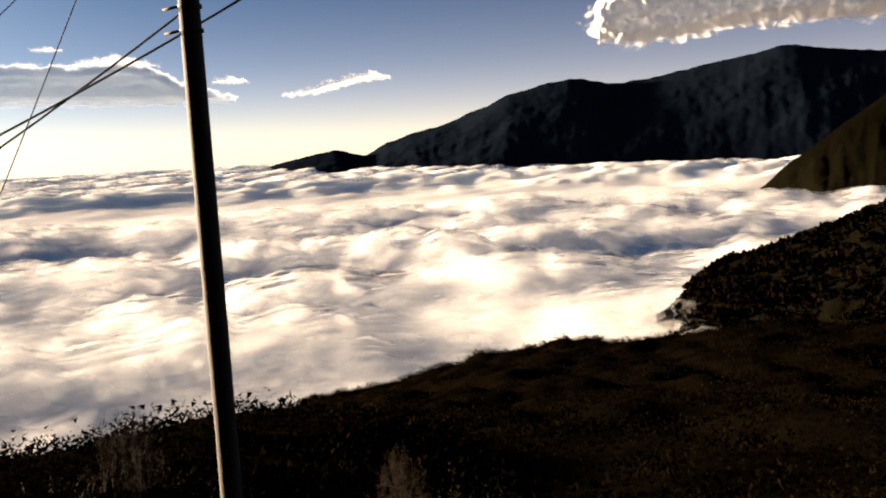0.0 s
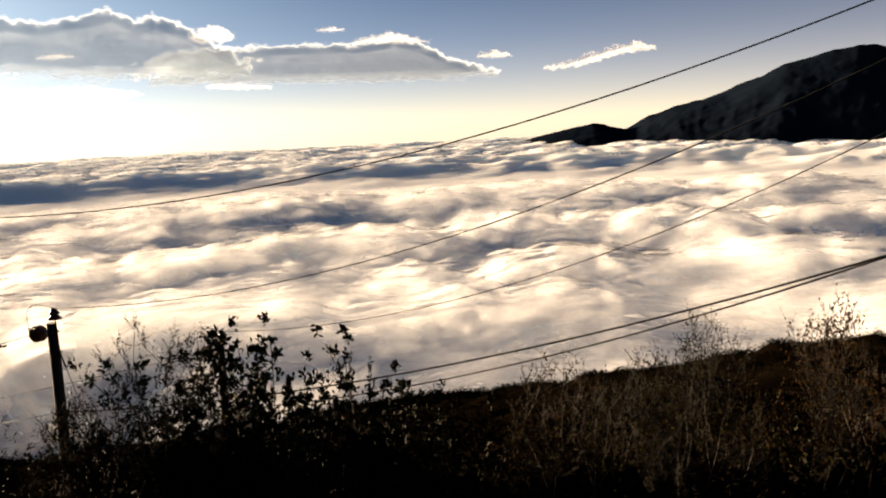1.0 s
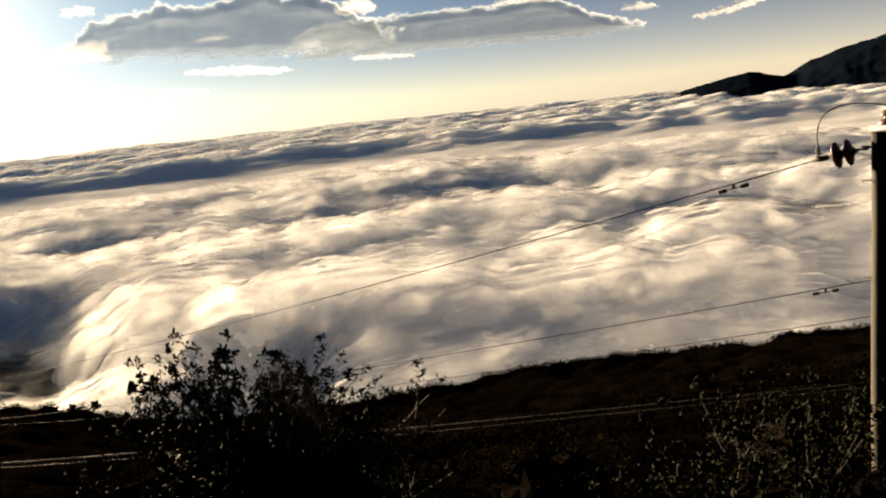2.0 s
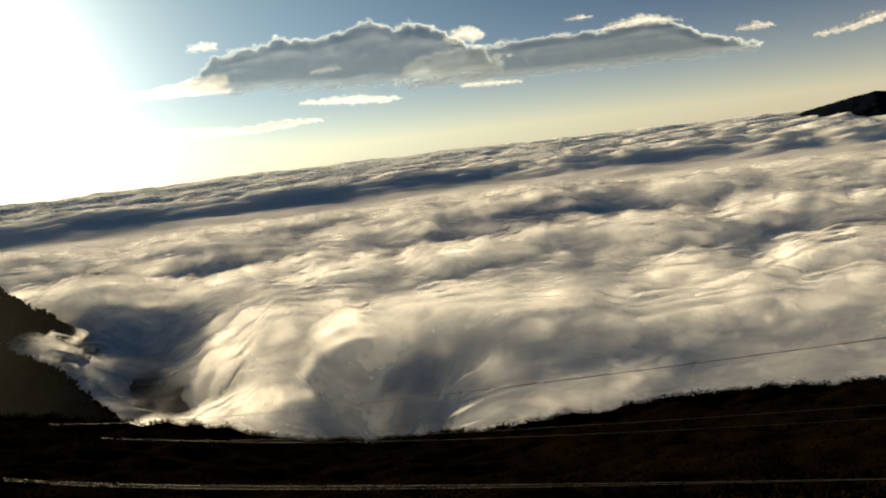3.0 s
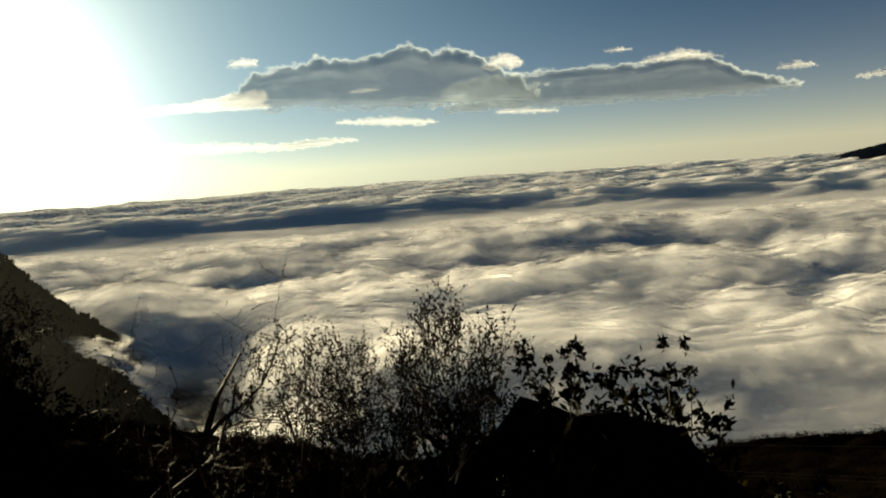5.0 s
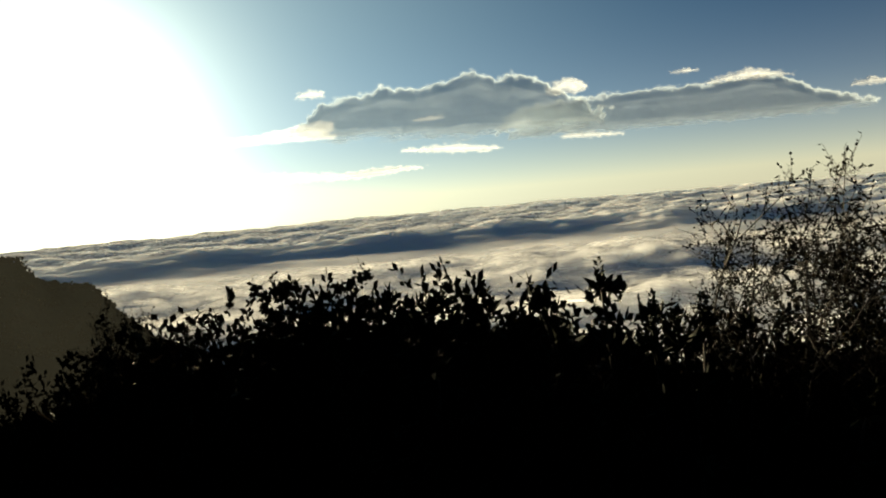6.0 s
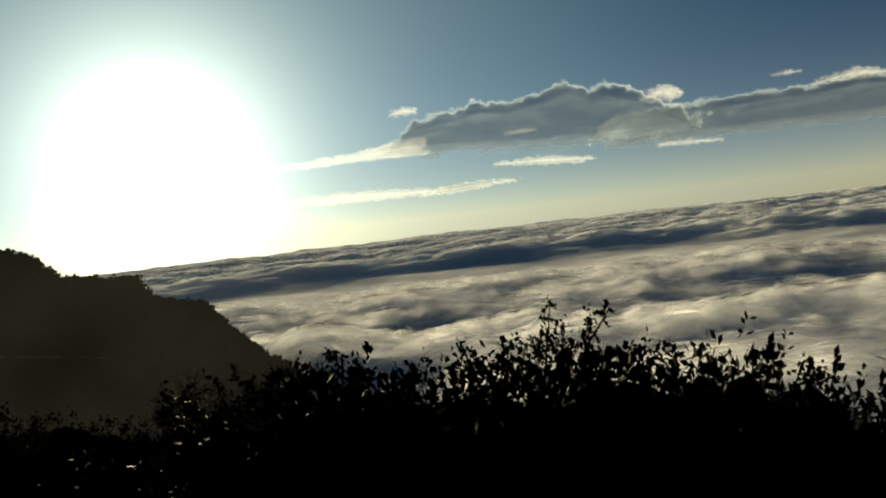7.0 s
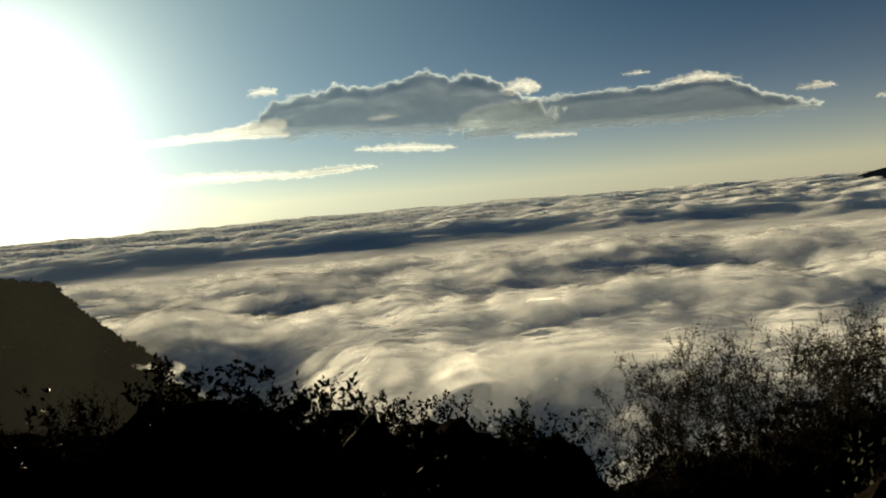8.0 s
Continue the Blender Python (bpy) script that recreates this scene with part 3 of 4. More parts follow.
# ---- poles and wires ----
def part(name, bm, mat, parent, label=""):
    me = bpy.data.meshes.new(name)
    bm.to_mesh(me)
    bm.free()
    me.materials.append(mat)
    ob = new(name, me)
    ob.parent = parent
    if label:
        tagged(ob, label)
    return ob


def thing(name, place, label, category, group="", turn=0.0):
    ob = new(name)
    ob.empty_display_size = 0.2
    ob.matrix_world = pose(*place, 0, 0, turn)
    return tagged(ob, label, category, group)


def lathe(bm, profile, m=Matrix(), seg=14):
    """A turned body from (radius, height) pairs, along the local z of m."""
    rings = []
    for r, h in profile:
        rings.append([bm.verts.new(m @ Vector((r * math.cos(2 * math.pi * i / seg), r * math.sin(2 * math.pi * i / seg), h))) for i in range(seg)])
    for a, b in zip(rings, rings[1:]):
        for i in range(seg):
            f = bm.faces.new((a[i], a[(i + 1) % seg], b[(i + 1) % seg], b[i]))
            f.smooth = True
    bm.faces.new(rings[0][::-1])
    bm.faces.new(rings[-1])
    return bm


def tube(bm, points, radius, seg=6):
    """A round wire along points."""
    pts = [Vector(p) for p in points]
    rings = []
    for i, p in enumerate(pts):
        d = (pts[min(i + 1, len(pts) - 1)] - pts[max(i - 1, 0)]).normalized()
        side = d.cross(Vector((0.13, 0.21, 0.97))).normalized()
        up = side.cross(d)
        rings.append([bm.verts.new(p + radius * (side * math.cos(2 * math.pi * k / seg) + up * math.sin(2 * math.pi * k / seg))) for k in range(seg)])
    for a, b in zip(rings, rings[1:]):
        for k in range(seg):
            f = bm.faces.new((a[k], a[(k + 1) % seg], b[(k + 1) % seg], b[k]))
            f.smooth = True
    bm.faces.new(rings[0][::-1])
    bm.faces.new(rings[-1])
    return bm


def hanging(a, b, sag, n=48):
    a, b = Vector(a), Vector(b)
    return [a.lerp(b, i / n) - Vector((0, 0, 4 * sag * (i / n) * (1 - i / n))) for i in range(n + 1)]


def along(a, b):
    """A frame at a whose z points to b."""
    d = Vector(b) - Vector(a)
    return Matrix.Translation(a) @ d.to_track_quat("Z", "Y").to_matrix().to_4x4()


def pole_shaft(ob, top, bottom, r_top, r_bottom, lean=(0, 0)):
    bm = bmesh.new()
    rings, seg = [], 16
    rs = random.Random(round(top * 100))
    steps = 14
    for i in range(steps + 1):
        f = i / steps
        z = bottom + (top - bottom) * f
        r = r_bottom + (r_top - r_bottom) * f
        cx, cy = lean[0] * (f - 1) + 0.006 * math.sin(f * 9), lean[1] * (f - 1) + 0.006 * math.cos(f * 7)
        rings.append([bm.verts.new((cx + (r + rs.uniform(-0.003, 0.003)) * math.cos(2 * math.pi * k / seg), cy + (r + rs.uniform(-0.003, 0.003)) * math.sin(2 * math.pi * k / seg), z)) for k in range(seg)])
    for a, b in zip(rings, rings[1:]):
        for k in range(seg):
            bm.faces.new((a[k], a[(k + 1) % seg], b[(k + 1) % seg], b[k])).smooth = True
    bm.faces.new(rings[-1])
    bm.faces.new(rings[0][::-1])
    return part("shaft", bm, M_POLE, ob)


def line_pole(x, y, top, wire_to, guy_to, label):
    """A line-end pole: pin insulator on the head, a string of two discs on the side, a jumper wire and a stay."""
    ground_z = float(slope_height(np.array([x]), np.array([y]))[0])
    ob = thing("utility_pole", (x, y, ground_z), label, "pole", "poles of the power line")
    t = top - 0.28 - ground_z
    pole_shaft(ob, t, -0.6, 0.092, 0.125)
    # pin and its insulator, on the side away from the strung wire
    px = 0.10
    bm = tube(bmesh.new(), [(px, 0, t - 0.35), (px, 0, t + 0.1)], 0.014)
    tube(bm, [(px, 0, t - 0.30), (-0.1, 0, t - 0.30)], 0.010)
    part("pin", bm, M_IRON, ob)
    bm = lathe(bmesh.new(), [(0.03, 0.07), (0.125, 0.075), (0.13, 0.088), (0.075, 0.15), (0.06, 0.165), (0.10, 0.178), (0.102, 0.19), (0.062, 0.235), (0.05, 0.25), (0.058, 0.262), (0.056, 0.28), (0.03, 0.295)], Matrix.Translation((px, 0, t)))
    part("pin_insulator", bm, M_PORCELAIN, ob, "ribbed brown porcelain pin insulator")
    # the string of discs
    head = Vector((-0.095, 0, t - 0.17))
    world_head = Vector((x, y, ground_z)) + head
    d = (Vector(wire_to) - world_head).normalized()
    m = along(head, head + d)
    bm = bmesh.new()
    for k in range(3):
        z0 = 0.02 + k * 0.055
        w = 0.018
        side = Vector((w, 0, 0)) if k % 2 else Vector((0, w, 0))
        tube(bm, [m @ (Vector((0, 0, z0)) + side), m @ (Vector((0, 0, z0 + 0.06)) + side)], 0.006)
        tube(bm, [m @ (Vector((0, 0, z0)) - side), m @ (Vector((0, 0, z0 + 0.06)) - side)], 0.006)
    tube(bm, [head + Vector((0.2, 0, 0)), head - Vector((0.0, 0, 0))], 0.011)
    tube(bm, [m @ Vector((0, 0, -0.01)), m @ Vector((0, 0, 0.5))], 0.012)
    part("chain", bm, M_IRON, ob)
    for k in range(2):
        z0 = 0.20 + k * 0.135
        part("disc_insulator", lathe(bmesh.new(), [(0.04, -0.035), (0.06, -0.01), (0.15, 0.02), (0.16, 0.04), (0.145, 0.055), (0.07, 0.08), (0.045, 0.10)], m @ Matrix.Translation((0, 0, z0))), M_PORCELAIN, ob, "brown porcelain suspension disc")
    clamp = m @ Vector((0, 0, 0.56))
    bm = lathe(bmesh.new(), [(0.02, 0.46), (0.035, 0.49), (0.03, 0.56), (0.015, 0.66)], m, 10)
    for k in range(4):
        lathe(bm, [(0.018, 0), (0.032, 0.008), (0.032, 0.016), (0.018, 0.024)], Matrix.Translation(clamp + Vector((-0.02, 0, 0.02 + 0.032 * k))), 10)
    part("strain_clamp", bm, M_IRON, ob)
    # jumper from the clamp up and over to the pin insulator
    a, b = clamp + Vector((-0.02, 0, 0.14)), Vector((px, 0, t + 0.285))
    pts = []
    for i in range(17):
        f = i / 16
        pts.append(Vector(((1 - f) ** 3 * a.x + 3 * (1 - f) ** 2 * f * (a.x - 0.06) + 3 * (1 - f) * f * f * (a.x + 0.16) + f ** 3 * b.x,
                           a.y * (1 - f), (1 - f) ** 3 * a.z + 3 * (1 - f) ** 2 * f * (a.z + 0.42) + 3 * (1 - f) * f * f * (b.z + 0.14) + f ** 3 * b.z)))
    part("jumper_wire", tube(bmesh.new(), pts, 0.007), M_WIRE, ob)
    for z in (t - 0.16, t - 0.55, t - 1.7):
        bm = lathe(bmesh.new(), [(0.009, -0.19), (0.009, 0.19)], Matrix.Translation((0, 0, z)) @ pose(0, 0, 0, 0, 90, 0), 6)
        lathe(bm, [(0.02, 0.13), (0.02, 0.15)], Matrix.Translation((0, 0, z)) @ pose(0, 0, 0, 0, 90, 0), 6)
        part("bolt", bm, M_IRON, ob)
    # stay wire
    top_stay = Vector((0.1, 0.02, t - 0.55))
    foot = Vector(guy_to) - Vector((x, y, ground_z))
    bm = tube(bmesh.new(), hanging(top_stay, foot, 0.04, 10), 0.008, 5)
    tube(bm, [top_stay, top_stay.lerp(foot, 0.05)], 0.016, 6)
    part("stay_wire", bm, M_WIRE, ob, "thin steel stay wire")
    return Vector((x, y, ground_z)) + m @ Vector((0, 0, 0.60)), Vector((x, y, ground_z)) + b


def wire(name, pts, radius, mat, label, group, damper=None):
    ob = new(name, bpy.data.meshes.new(name))
    bm = tube(bmesh.new(), pts, radius, 6)
    bm.to_mesh(ob.data)
    bm.free()
    ob.data.materials.append(mat)
    tagged(ob, label, "wire", group)
    if damper:
        a, b = Vector(pts[0]), Vector(pts[3])
        p = a + (b - a).normalized() * damper
        d = (b - a).normalized()
        bm = tube(bmesh.new(), [p, p - Vector((0, 0, 0.07))], 0.02)
        tube(bm, [p - Vector((0, 0, 0.06)) - d * 0.15, p - Vector((0, 0, 0.06)) + d * 0.15], 0.006)
        for s in (-1, 1):
            q = p - Vector((0, 0, 0.06)) + d * 0.15 * s
            lathe(bm, [(0.012, -0.05), (0.026, -0.045), (0.026, 0.045), (0.012, 0.05)], along(q, q + d), 10)
        part("damper", bm, M_IRON, ob, "dumbbell vibration damper")
    return ob


LINES = (((-24.7, 10.0, -0.4), (-59.35, 17.94, -8.87), 0.234, (-2.64, 9.65, 5.15), 1.72),
         ((-23.8, 12.9, -2.5), (-58.5, 20.85, -10.9), 0.234, (0.97, 9.88, 8.13), 2.3),
         ((-22.5, 16.4, -3.8), (-57.15, 24.34, -12.2), 0.234, (0.0, 11.17, 7.04), 2.21))
for (x, y, z), left, lsag, right, rsag in LINES:
    clamp, pin = line_pole(x, y, z, left, (x + 4.1, y - 2.0, z - 6.1), "weathered wooden power pole with brown insulators and a stay")
    far = clamp + (Vector(left) - clamp) * 1.9
    wire("power_line", hanging(clamp, far, lsag * 3.2, 60), 0.009, M_WIRE, "thin bare power line sloping down the valley", "power lines", 1.05)
    wire("power_line", hanging(pin, right, rsag, 48), 0.009, M_WIRE, "bare power line rising to the tall pole", "power lines")

# the tall roadside pole; its head with the cross-arms is above the view
gz = float(slope_height(np.array([-2.3]), np.array([8.0]))[0])
tall = thing("utility_pole", (-2.3, 8.0, gz), "tall weathered wooden pole carrying cables beside the road", "pole", "poles of the power line")
pole_shaft(tall, 8.6 - gz, -0.6, 0.085, 0.115)
bm = bmesh.new()
tube(bm, [(-0.12, -0.4, 7.2 - gz), (1.2, 3.4, 7.2 - gz)], 0.06, 4)
part("cross_arm", bm, M_POLE, tall)
part("bracket", tube(bmesh.new(), [(-0.1, 0, 2.15 - gz), (-0.1, 3.1, 2.3 - gz)], 0.04, 4), M_IRON, tall)
for z in (1.10, 1.32):
    bm = bmesh.new()
    lathe(bm, [(0.108, -0.02), (0.112, -0.015), (0.112, 0.015), (0.108, 0.02)], Matrix.Translation((0, 0, z - gz)), 16)
    tube(bm, [(-0.1, -0.03, z - gz), (-0.26, 0.02, z - gz - 0.02)], 0.014)
    part("band", bm, M_IRON, tall, "steel band with a hook")
part("stay_wire", tube(bmesh.new(), hanging((0.35, 0.6, 4.8 - gz), (-5.0, 1.6, -4.5 - gz), 0.1, 10), 0.007, 5), M_WIRE, tall, "thin steel stay wire")
for a, b, sag in (((-2.4, 11.08, 1.95), (-23.8, 12.8, -4.5), 1.0), ((-2.2, 10.95, 2.45), (-22.5, 16.3, -5.6), 1.0)):
    wire("cable", hanging(a, b, sag), 0.016, M_CABLE, "black overhead cable running between the poles", "overhead cables")
    wire("cable", hanging(a, (26, 9.0, 5.5), 0.8), 0.016, M_CABLE, "black overhead cable running between the poles", "overhead cables")
for a, dz in (((-23.8, 12.8, -4.5), 0.0), ((-22.5, 16.3, -5.6), 0.25)):
    wire("cable", hanging(a, (-159.0, 44.0 + 2 * dz, -36.4 - 2 * dz), 1.3 + dz, 90), 0.006, M_CABLE, "black cable catching the sun down the slope", "overhead cables")


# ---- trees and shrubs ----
# bark and leaves darker than real ones: backlit darkness is in the colours
M_BARK = mottled("darkened_bark", [(0.3, (0.005, 0.003, 0.0018)), (0.7, (0.013, 0.0075, 0.0042))], 3.0, 40.0, 0.9, 0.5, 0.01)
# for the closed shrub cores: dark as the shade between their twigs
M_SHADE_CORE = mottled("shaded_inside", [(0.3, (0.003, 0.0024, 0.002)), (0.7, (0.010, 0.008, 0.006))], 4.0, 50.0, 1.0, 0.8, 0.05, specular=0.0)
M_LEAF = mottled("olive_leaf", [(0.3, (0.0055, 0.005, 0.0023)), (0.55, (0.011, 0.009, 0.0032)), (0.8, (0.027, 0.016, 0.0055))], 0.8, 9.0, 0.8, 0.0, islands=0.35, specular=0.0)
M_LEAF_DARK = mottled("darkened_green_leaf", [(0.3, (0.006, 0.007, 0.003)), (0.7, (0.016, 0.017, 0.006))], 0.8, 9.0, 0.7, 0.0, islands=0.3, specular=0.02)
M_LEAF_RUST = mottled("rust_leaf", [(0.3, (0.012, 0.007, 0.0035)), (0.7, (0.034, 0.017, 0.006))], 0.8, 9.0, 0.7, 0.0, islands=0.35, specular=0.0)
# scrub and woodland sprays near black, their own shade held in the colour
M_SCRUB = mottled("shaded_scrub_leaf", [(0.3, (0.0013, 0.0012, 0.0006)), (0.55, (0.0025, 0.0017, 0.0008)), (0.8, (0.009, 0.0048, 0.002))], 0.05, 3.0, 0.9, 0.0, islands=0.3, specular=0.0)


class Growth:
    """Collects the twigs and the leaves of one plant."""
    def __init__(self, seed):
        self.r = random.Random(seed)
        self.segs, self.leaves, self.bare, self.crown, self.core = [], [], -9, None, None

    def rnd(self):
        r = self.r
        return Vector((r.gauss(0, 1), r.gauss(0, 1), r.gauss(0, 1))).normalized()

    def limb(self, p, d, length, radius, depth, spread, lift, tip, steps=4, kids=(2, 3)):
        """One limb of bent segments that forks at its end; tip(p, d) is called along the last order."""
        r = self.r
        q, dd = p.copy(), d.normalized()
        for i in range(steps):
            dd = (dd + 0.16 * self.rnd() + Vector((0, 0, lift * 0.12))).normalized()
            n = q + dd * (length / steps)
            if self.crown and not self.crown(n):
                tip(q, dd)
                return
            r0, r1 = max(radius * (1 - 0.45 * i / steps), 0.0035), max(radius * (1 - 0.45 * (i + 1) / steps), 0.003)
            self.segs.append((q, n, r0, r1))
            if depth <= 1 and i:
                tip(n, dd)
            if depth > 0 and i >= 1 and r.random() < 0.55:
                side = (dd + spread * 1.2 * self.rnd()).normalized()
                self.limb(n, side, length * r.uniform(0.45, 0.7), r1 * 0.55, depth - 1, spread, lift, tip, steps, kids)
            q = n
        if depth > 0:
            for _ in range(r.randint(*kids)):
                side = (dd + spread * self.rnd() + Vector((0, 0, lift * 0.3))).normalized()
                self.limb(q, side, length * r.uniform(0.6, 0.85), radius * 0.5, depth - 1, spread, lift, tip, steps, kids)
        else:
            tip(q, dd)

    def leaf(self, p, d, length, width):
        if p.z < self.bare and self.r.random() < 0.92:
            return
        self.leaves.append((p, d, length, width))

    def wood_mesh(self, name, mat):
        vs, fs = [], []
        for a, b, r0, r1 in self.segs:
            d = (b - a).normalized()
            s = d.cross(Vector((0.3, 0.2, 0.93))).normalized()
            u = s.cross(d)
            k0 = len(vs)
            sides = 5 if r0 > 0.035 else 3
            for c, rr in ((a, r0), (b + d * r1 * 0.3, r1)):
                for k in range(sides):
                    w = 2 * math.pi * k / sides
                    vs.append(c + rr * (s * math.cos(w) + u * math.sin(w)))
            for k in range(sides):
                fs.append((k0 + k, k0 + (k + 1) % sides, k0 + sides + (k + 1) % sides, k0 + sides + k))
        return mesh_from(name, [v[:] for v in vs], fs, mat)

    def shade_core_mesh(self, name, mat):
        """Closed core for a dense shrub's twigs, its colour holding the shade inside."""
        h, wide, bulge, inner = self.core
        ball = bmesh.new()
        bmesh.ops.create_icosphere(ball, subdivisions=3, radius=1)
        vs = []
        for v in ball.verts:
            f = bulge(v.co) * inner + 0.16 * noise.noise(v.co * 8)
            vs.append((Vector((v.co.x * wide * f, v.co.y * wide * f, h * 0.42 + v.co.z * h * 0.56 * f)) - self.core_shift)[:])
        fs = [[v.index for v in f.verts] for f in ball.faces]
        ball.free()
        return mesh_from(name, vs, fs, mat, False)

    def leaf_mesh(self, name, mat, small=False):
        vs, fs = [], []
        if small:
            for p, d, ln, w in self.leaves:
                s = d.cross(self.rnd()).normalized() * w * 0.5
                k = len(vs)
                vs += [p, p + d * ln * 0.55 + s, p + d * ln, p + d * ln * 0.55 - s]
                fs += [(k, k + 1, k + 2), (k, k + 2, k + 3)]
            return mesh_from(name, [v[:] for v in vs], fs, mat, False)
        for p, d, ln, w in self.leaves:
            s = d.cross(self.rnd()).normalized() * w * 0.5
            bow = d.cross(s).normalized() * ln * 0.12
            k = len(vs)
            vs += [p, p + d * ln * 0.45 + s + bow, p + d * ln, p + d * ln * 0.45 - s + bow]
            fs.append((k, k + 1, k + 2, k + 3))
        return mesh_from(name, [v[:] for v in vs], fs, mat, False)


def grow_fine(seed, h=6.0, leaves=15, leaf=0.05, stems=5, depth=3, spread=0.85, lift=0.14, lean=0.42, wood=0.011):
    """An airy small-leaved tree with several upright stems."""
    g = Growth(seed)
    g.bare = h * 0.45
    def crown(p):
        # a rounded, uneven head; any place below it is free
        q = Vector((p.x / 0.30, p.y / 0.30, max(p.z - 0.6 * h, 0) / 0.40)) / h
        return q.length < 1 + 0.35 * noise.noise(p * 1.4 + Vector((seed * 3.1, 0, 0)))
    g.crown = crown
    def tip(p, d):
        # short bent twigs with leaves along them
        for _ in range(leaves // 5):
            w = (d * 0.5 + g.rnd() + Vector((0, 0, 0.35))).normalized()
            ln = g.r.uniform(0.16, 0.42)
            q = p + w * ln
            if p.z > g.bare:
                g.segs.append((p, q, 0.0035, 0.0022))
            for k in range(5):
                v = (w * 0.6 + g.rnd()).normalized()
                g.leaf(p + w * ln * (0.25 + 0.19 * k), v, leaf * g.r.uniform(0.6, 1.3), leaf * g.r.uniform(0.4, 0.65))
    for k in range(stems):
        d = Vector((g.r.uniform(-1, 1) * lean, g.r.uniform(-1, 1) * lean, 1))
        g.limb(Vector((g.r.uniform(-0.03, 0.03), g.r.uniform(-0.03, 0.03), -0.2)), d, h * 0.42, wood * h, depth, spread, lift, tip)
    return g


def grow_bare(seed, h=4.0, stems=4):
    """A crooked tree without leaves: gnarled limbs that fork into upturned twigs."""
    g = Growth(seed)
    def branch(p, d, ln, rad, order):
        q, dd = p.copy(), d.normalized()
        n = 6 if order < 2 else 5
        for i in range(n):
            dd = (dd + 0.36 * g.rnd() + Vector((0, 0, 0.09))).normalized()
            m = q + dd * ln / n
            r0, r1 = rad * (1 - 0.85 * i / n), rad * (1 - 0.85 * (i + 1) / n)
            g.segs.append((q, m, max(r0, 0.004), max(r1, 0.0035)))
            if order < 3 and i > 0 and g.r.random() < 0.72:
                side = (dd * 0.5 + 0.9 * g.rnd() + Vector((0, 0, 0.25))).normalized()
                branch(m, side, ln * g.r.uniform(0.36, 0.6), r1 * 0.8, order + 1)
            if order >= 2 and g.r.random() < 0.5:
                g.leaf(m, (dd + 0.7 * g.rnd()).normalized(), 0.05, 0.022)
            q = m
        g.leaf(q, dd, 0.05, 0.022)
    for k in range(stems):
        a = 2 * math.pi * k / stems + g.r.uniform(-0.5, 0.5)
        t = g.r.uniform(0.2, 0.8)
        branch(Vector((0, 0, -0.2)), Vector((math.cos(a) * t, math.sin(a) * t, 1)), h * g.r.uniform(0.75, 1.0), 0.03 * h, 0)
    return g


def grow_bush(seed, h=4.2, leaves=12, leaf=0.078, stems=7, depth=2, spread=0.6, round_leaf=0.75):
    """A dense shrub with broad leaves in clusters."""
    g = Growth(seed)
    def tip(p, d):
        for _ in range(leaves):
            q = (d * 0.3 + g.rnd() + Vector((0, 0, 0.2))).normalized()
            g.leaf(p + g.rnd() * g.r.uniform(0, 0.09), q, leaf * g.r.uniform(0.8, 1.35), leaf * round_leaf * g.r.uniform(0.7, 1.1))
    for k in range(stems):
        a = 2 * math.pi * k / stems + g.r.uniform(-0.4, 0.4)
        t = g.r.uniform(0.15, 0.75)
        d = Vector((math.cos(a) * t, math.sin(a) * t, 1))
        g.limb(Vector((math.cos(a) * 0.02, math.sin(a) * 0.02, -0.15)), d, h * 0.46, 0.010 * h, depth, spread, 0.4, tip)
    return g


def grow_thicket(seed, h=4.5, wide=1.9, count=1350, leaf=0.09, inner=0.74):
    """A closed, rounded shrub: leaves all through its outer shell, limbs and a dark shade core within."""
    g = Growth(seed)
    for k in range(5):
        a = 2 * math.pi * k / 5
        g.limb(Vector((0, 0, -0.2)), Vector((math.cos(a) * 0.6, math.sin(a) * 0.6, 1)), h * 0.5, 0.035, 0, 0.5, 0.4, lambda p, d: None)
    def bulge(d):
        return 1 + 0.28 * noise.noise(d * 2.3 + Vector((seed, 0, 0))) + 0.16 * noise.noise(d * 6 + Vector((0, seed, 0)))
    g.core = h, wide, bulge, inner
    for _ in range(count // 7):
        d = g.rnd()
        d.z = abs(d.z) if g.r.random() < 0.8 else d.z
        f = bulge(d) * (0.98 - (1.0 - inner) * 0.75 * g.r.random() ** 1.3)
        p = Vector((d.x * wide * f, d.y * wide * f, h * 0.42 + d.z * h * 0.56 * f))
        out = (d + Vector((0, 0, 0.5)) + 0.4 * g.rnd()).normalized()
        big = g.r.uniform(0.75, 1.35)
        for k in range(7):
            q = (out * 0.7 + g.rnd()).normalized()
            g.leaf(p + q * leaf * 0.15 - out * 0.03 * k, q, big * leaf * g.r.uniform(0.9, 1.5), big * leaf * g.r.uniform(0.5, 0.8))
    return g


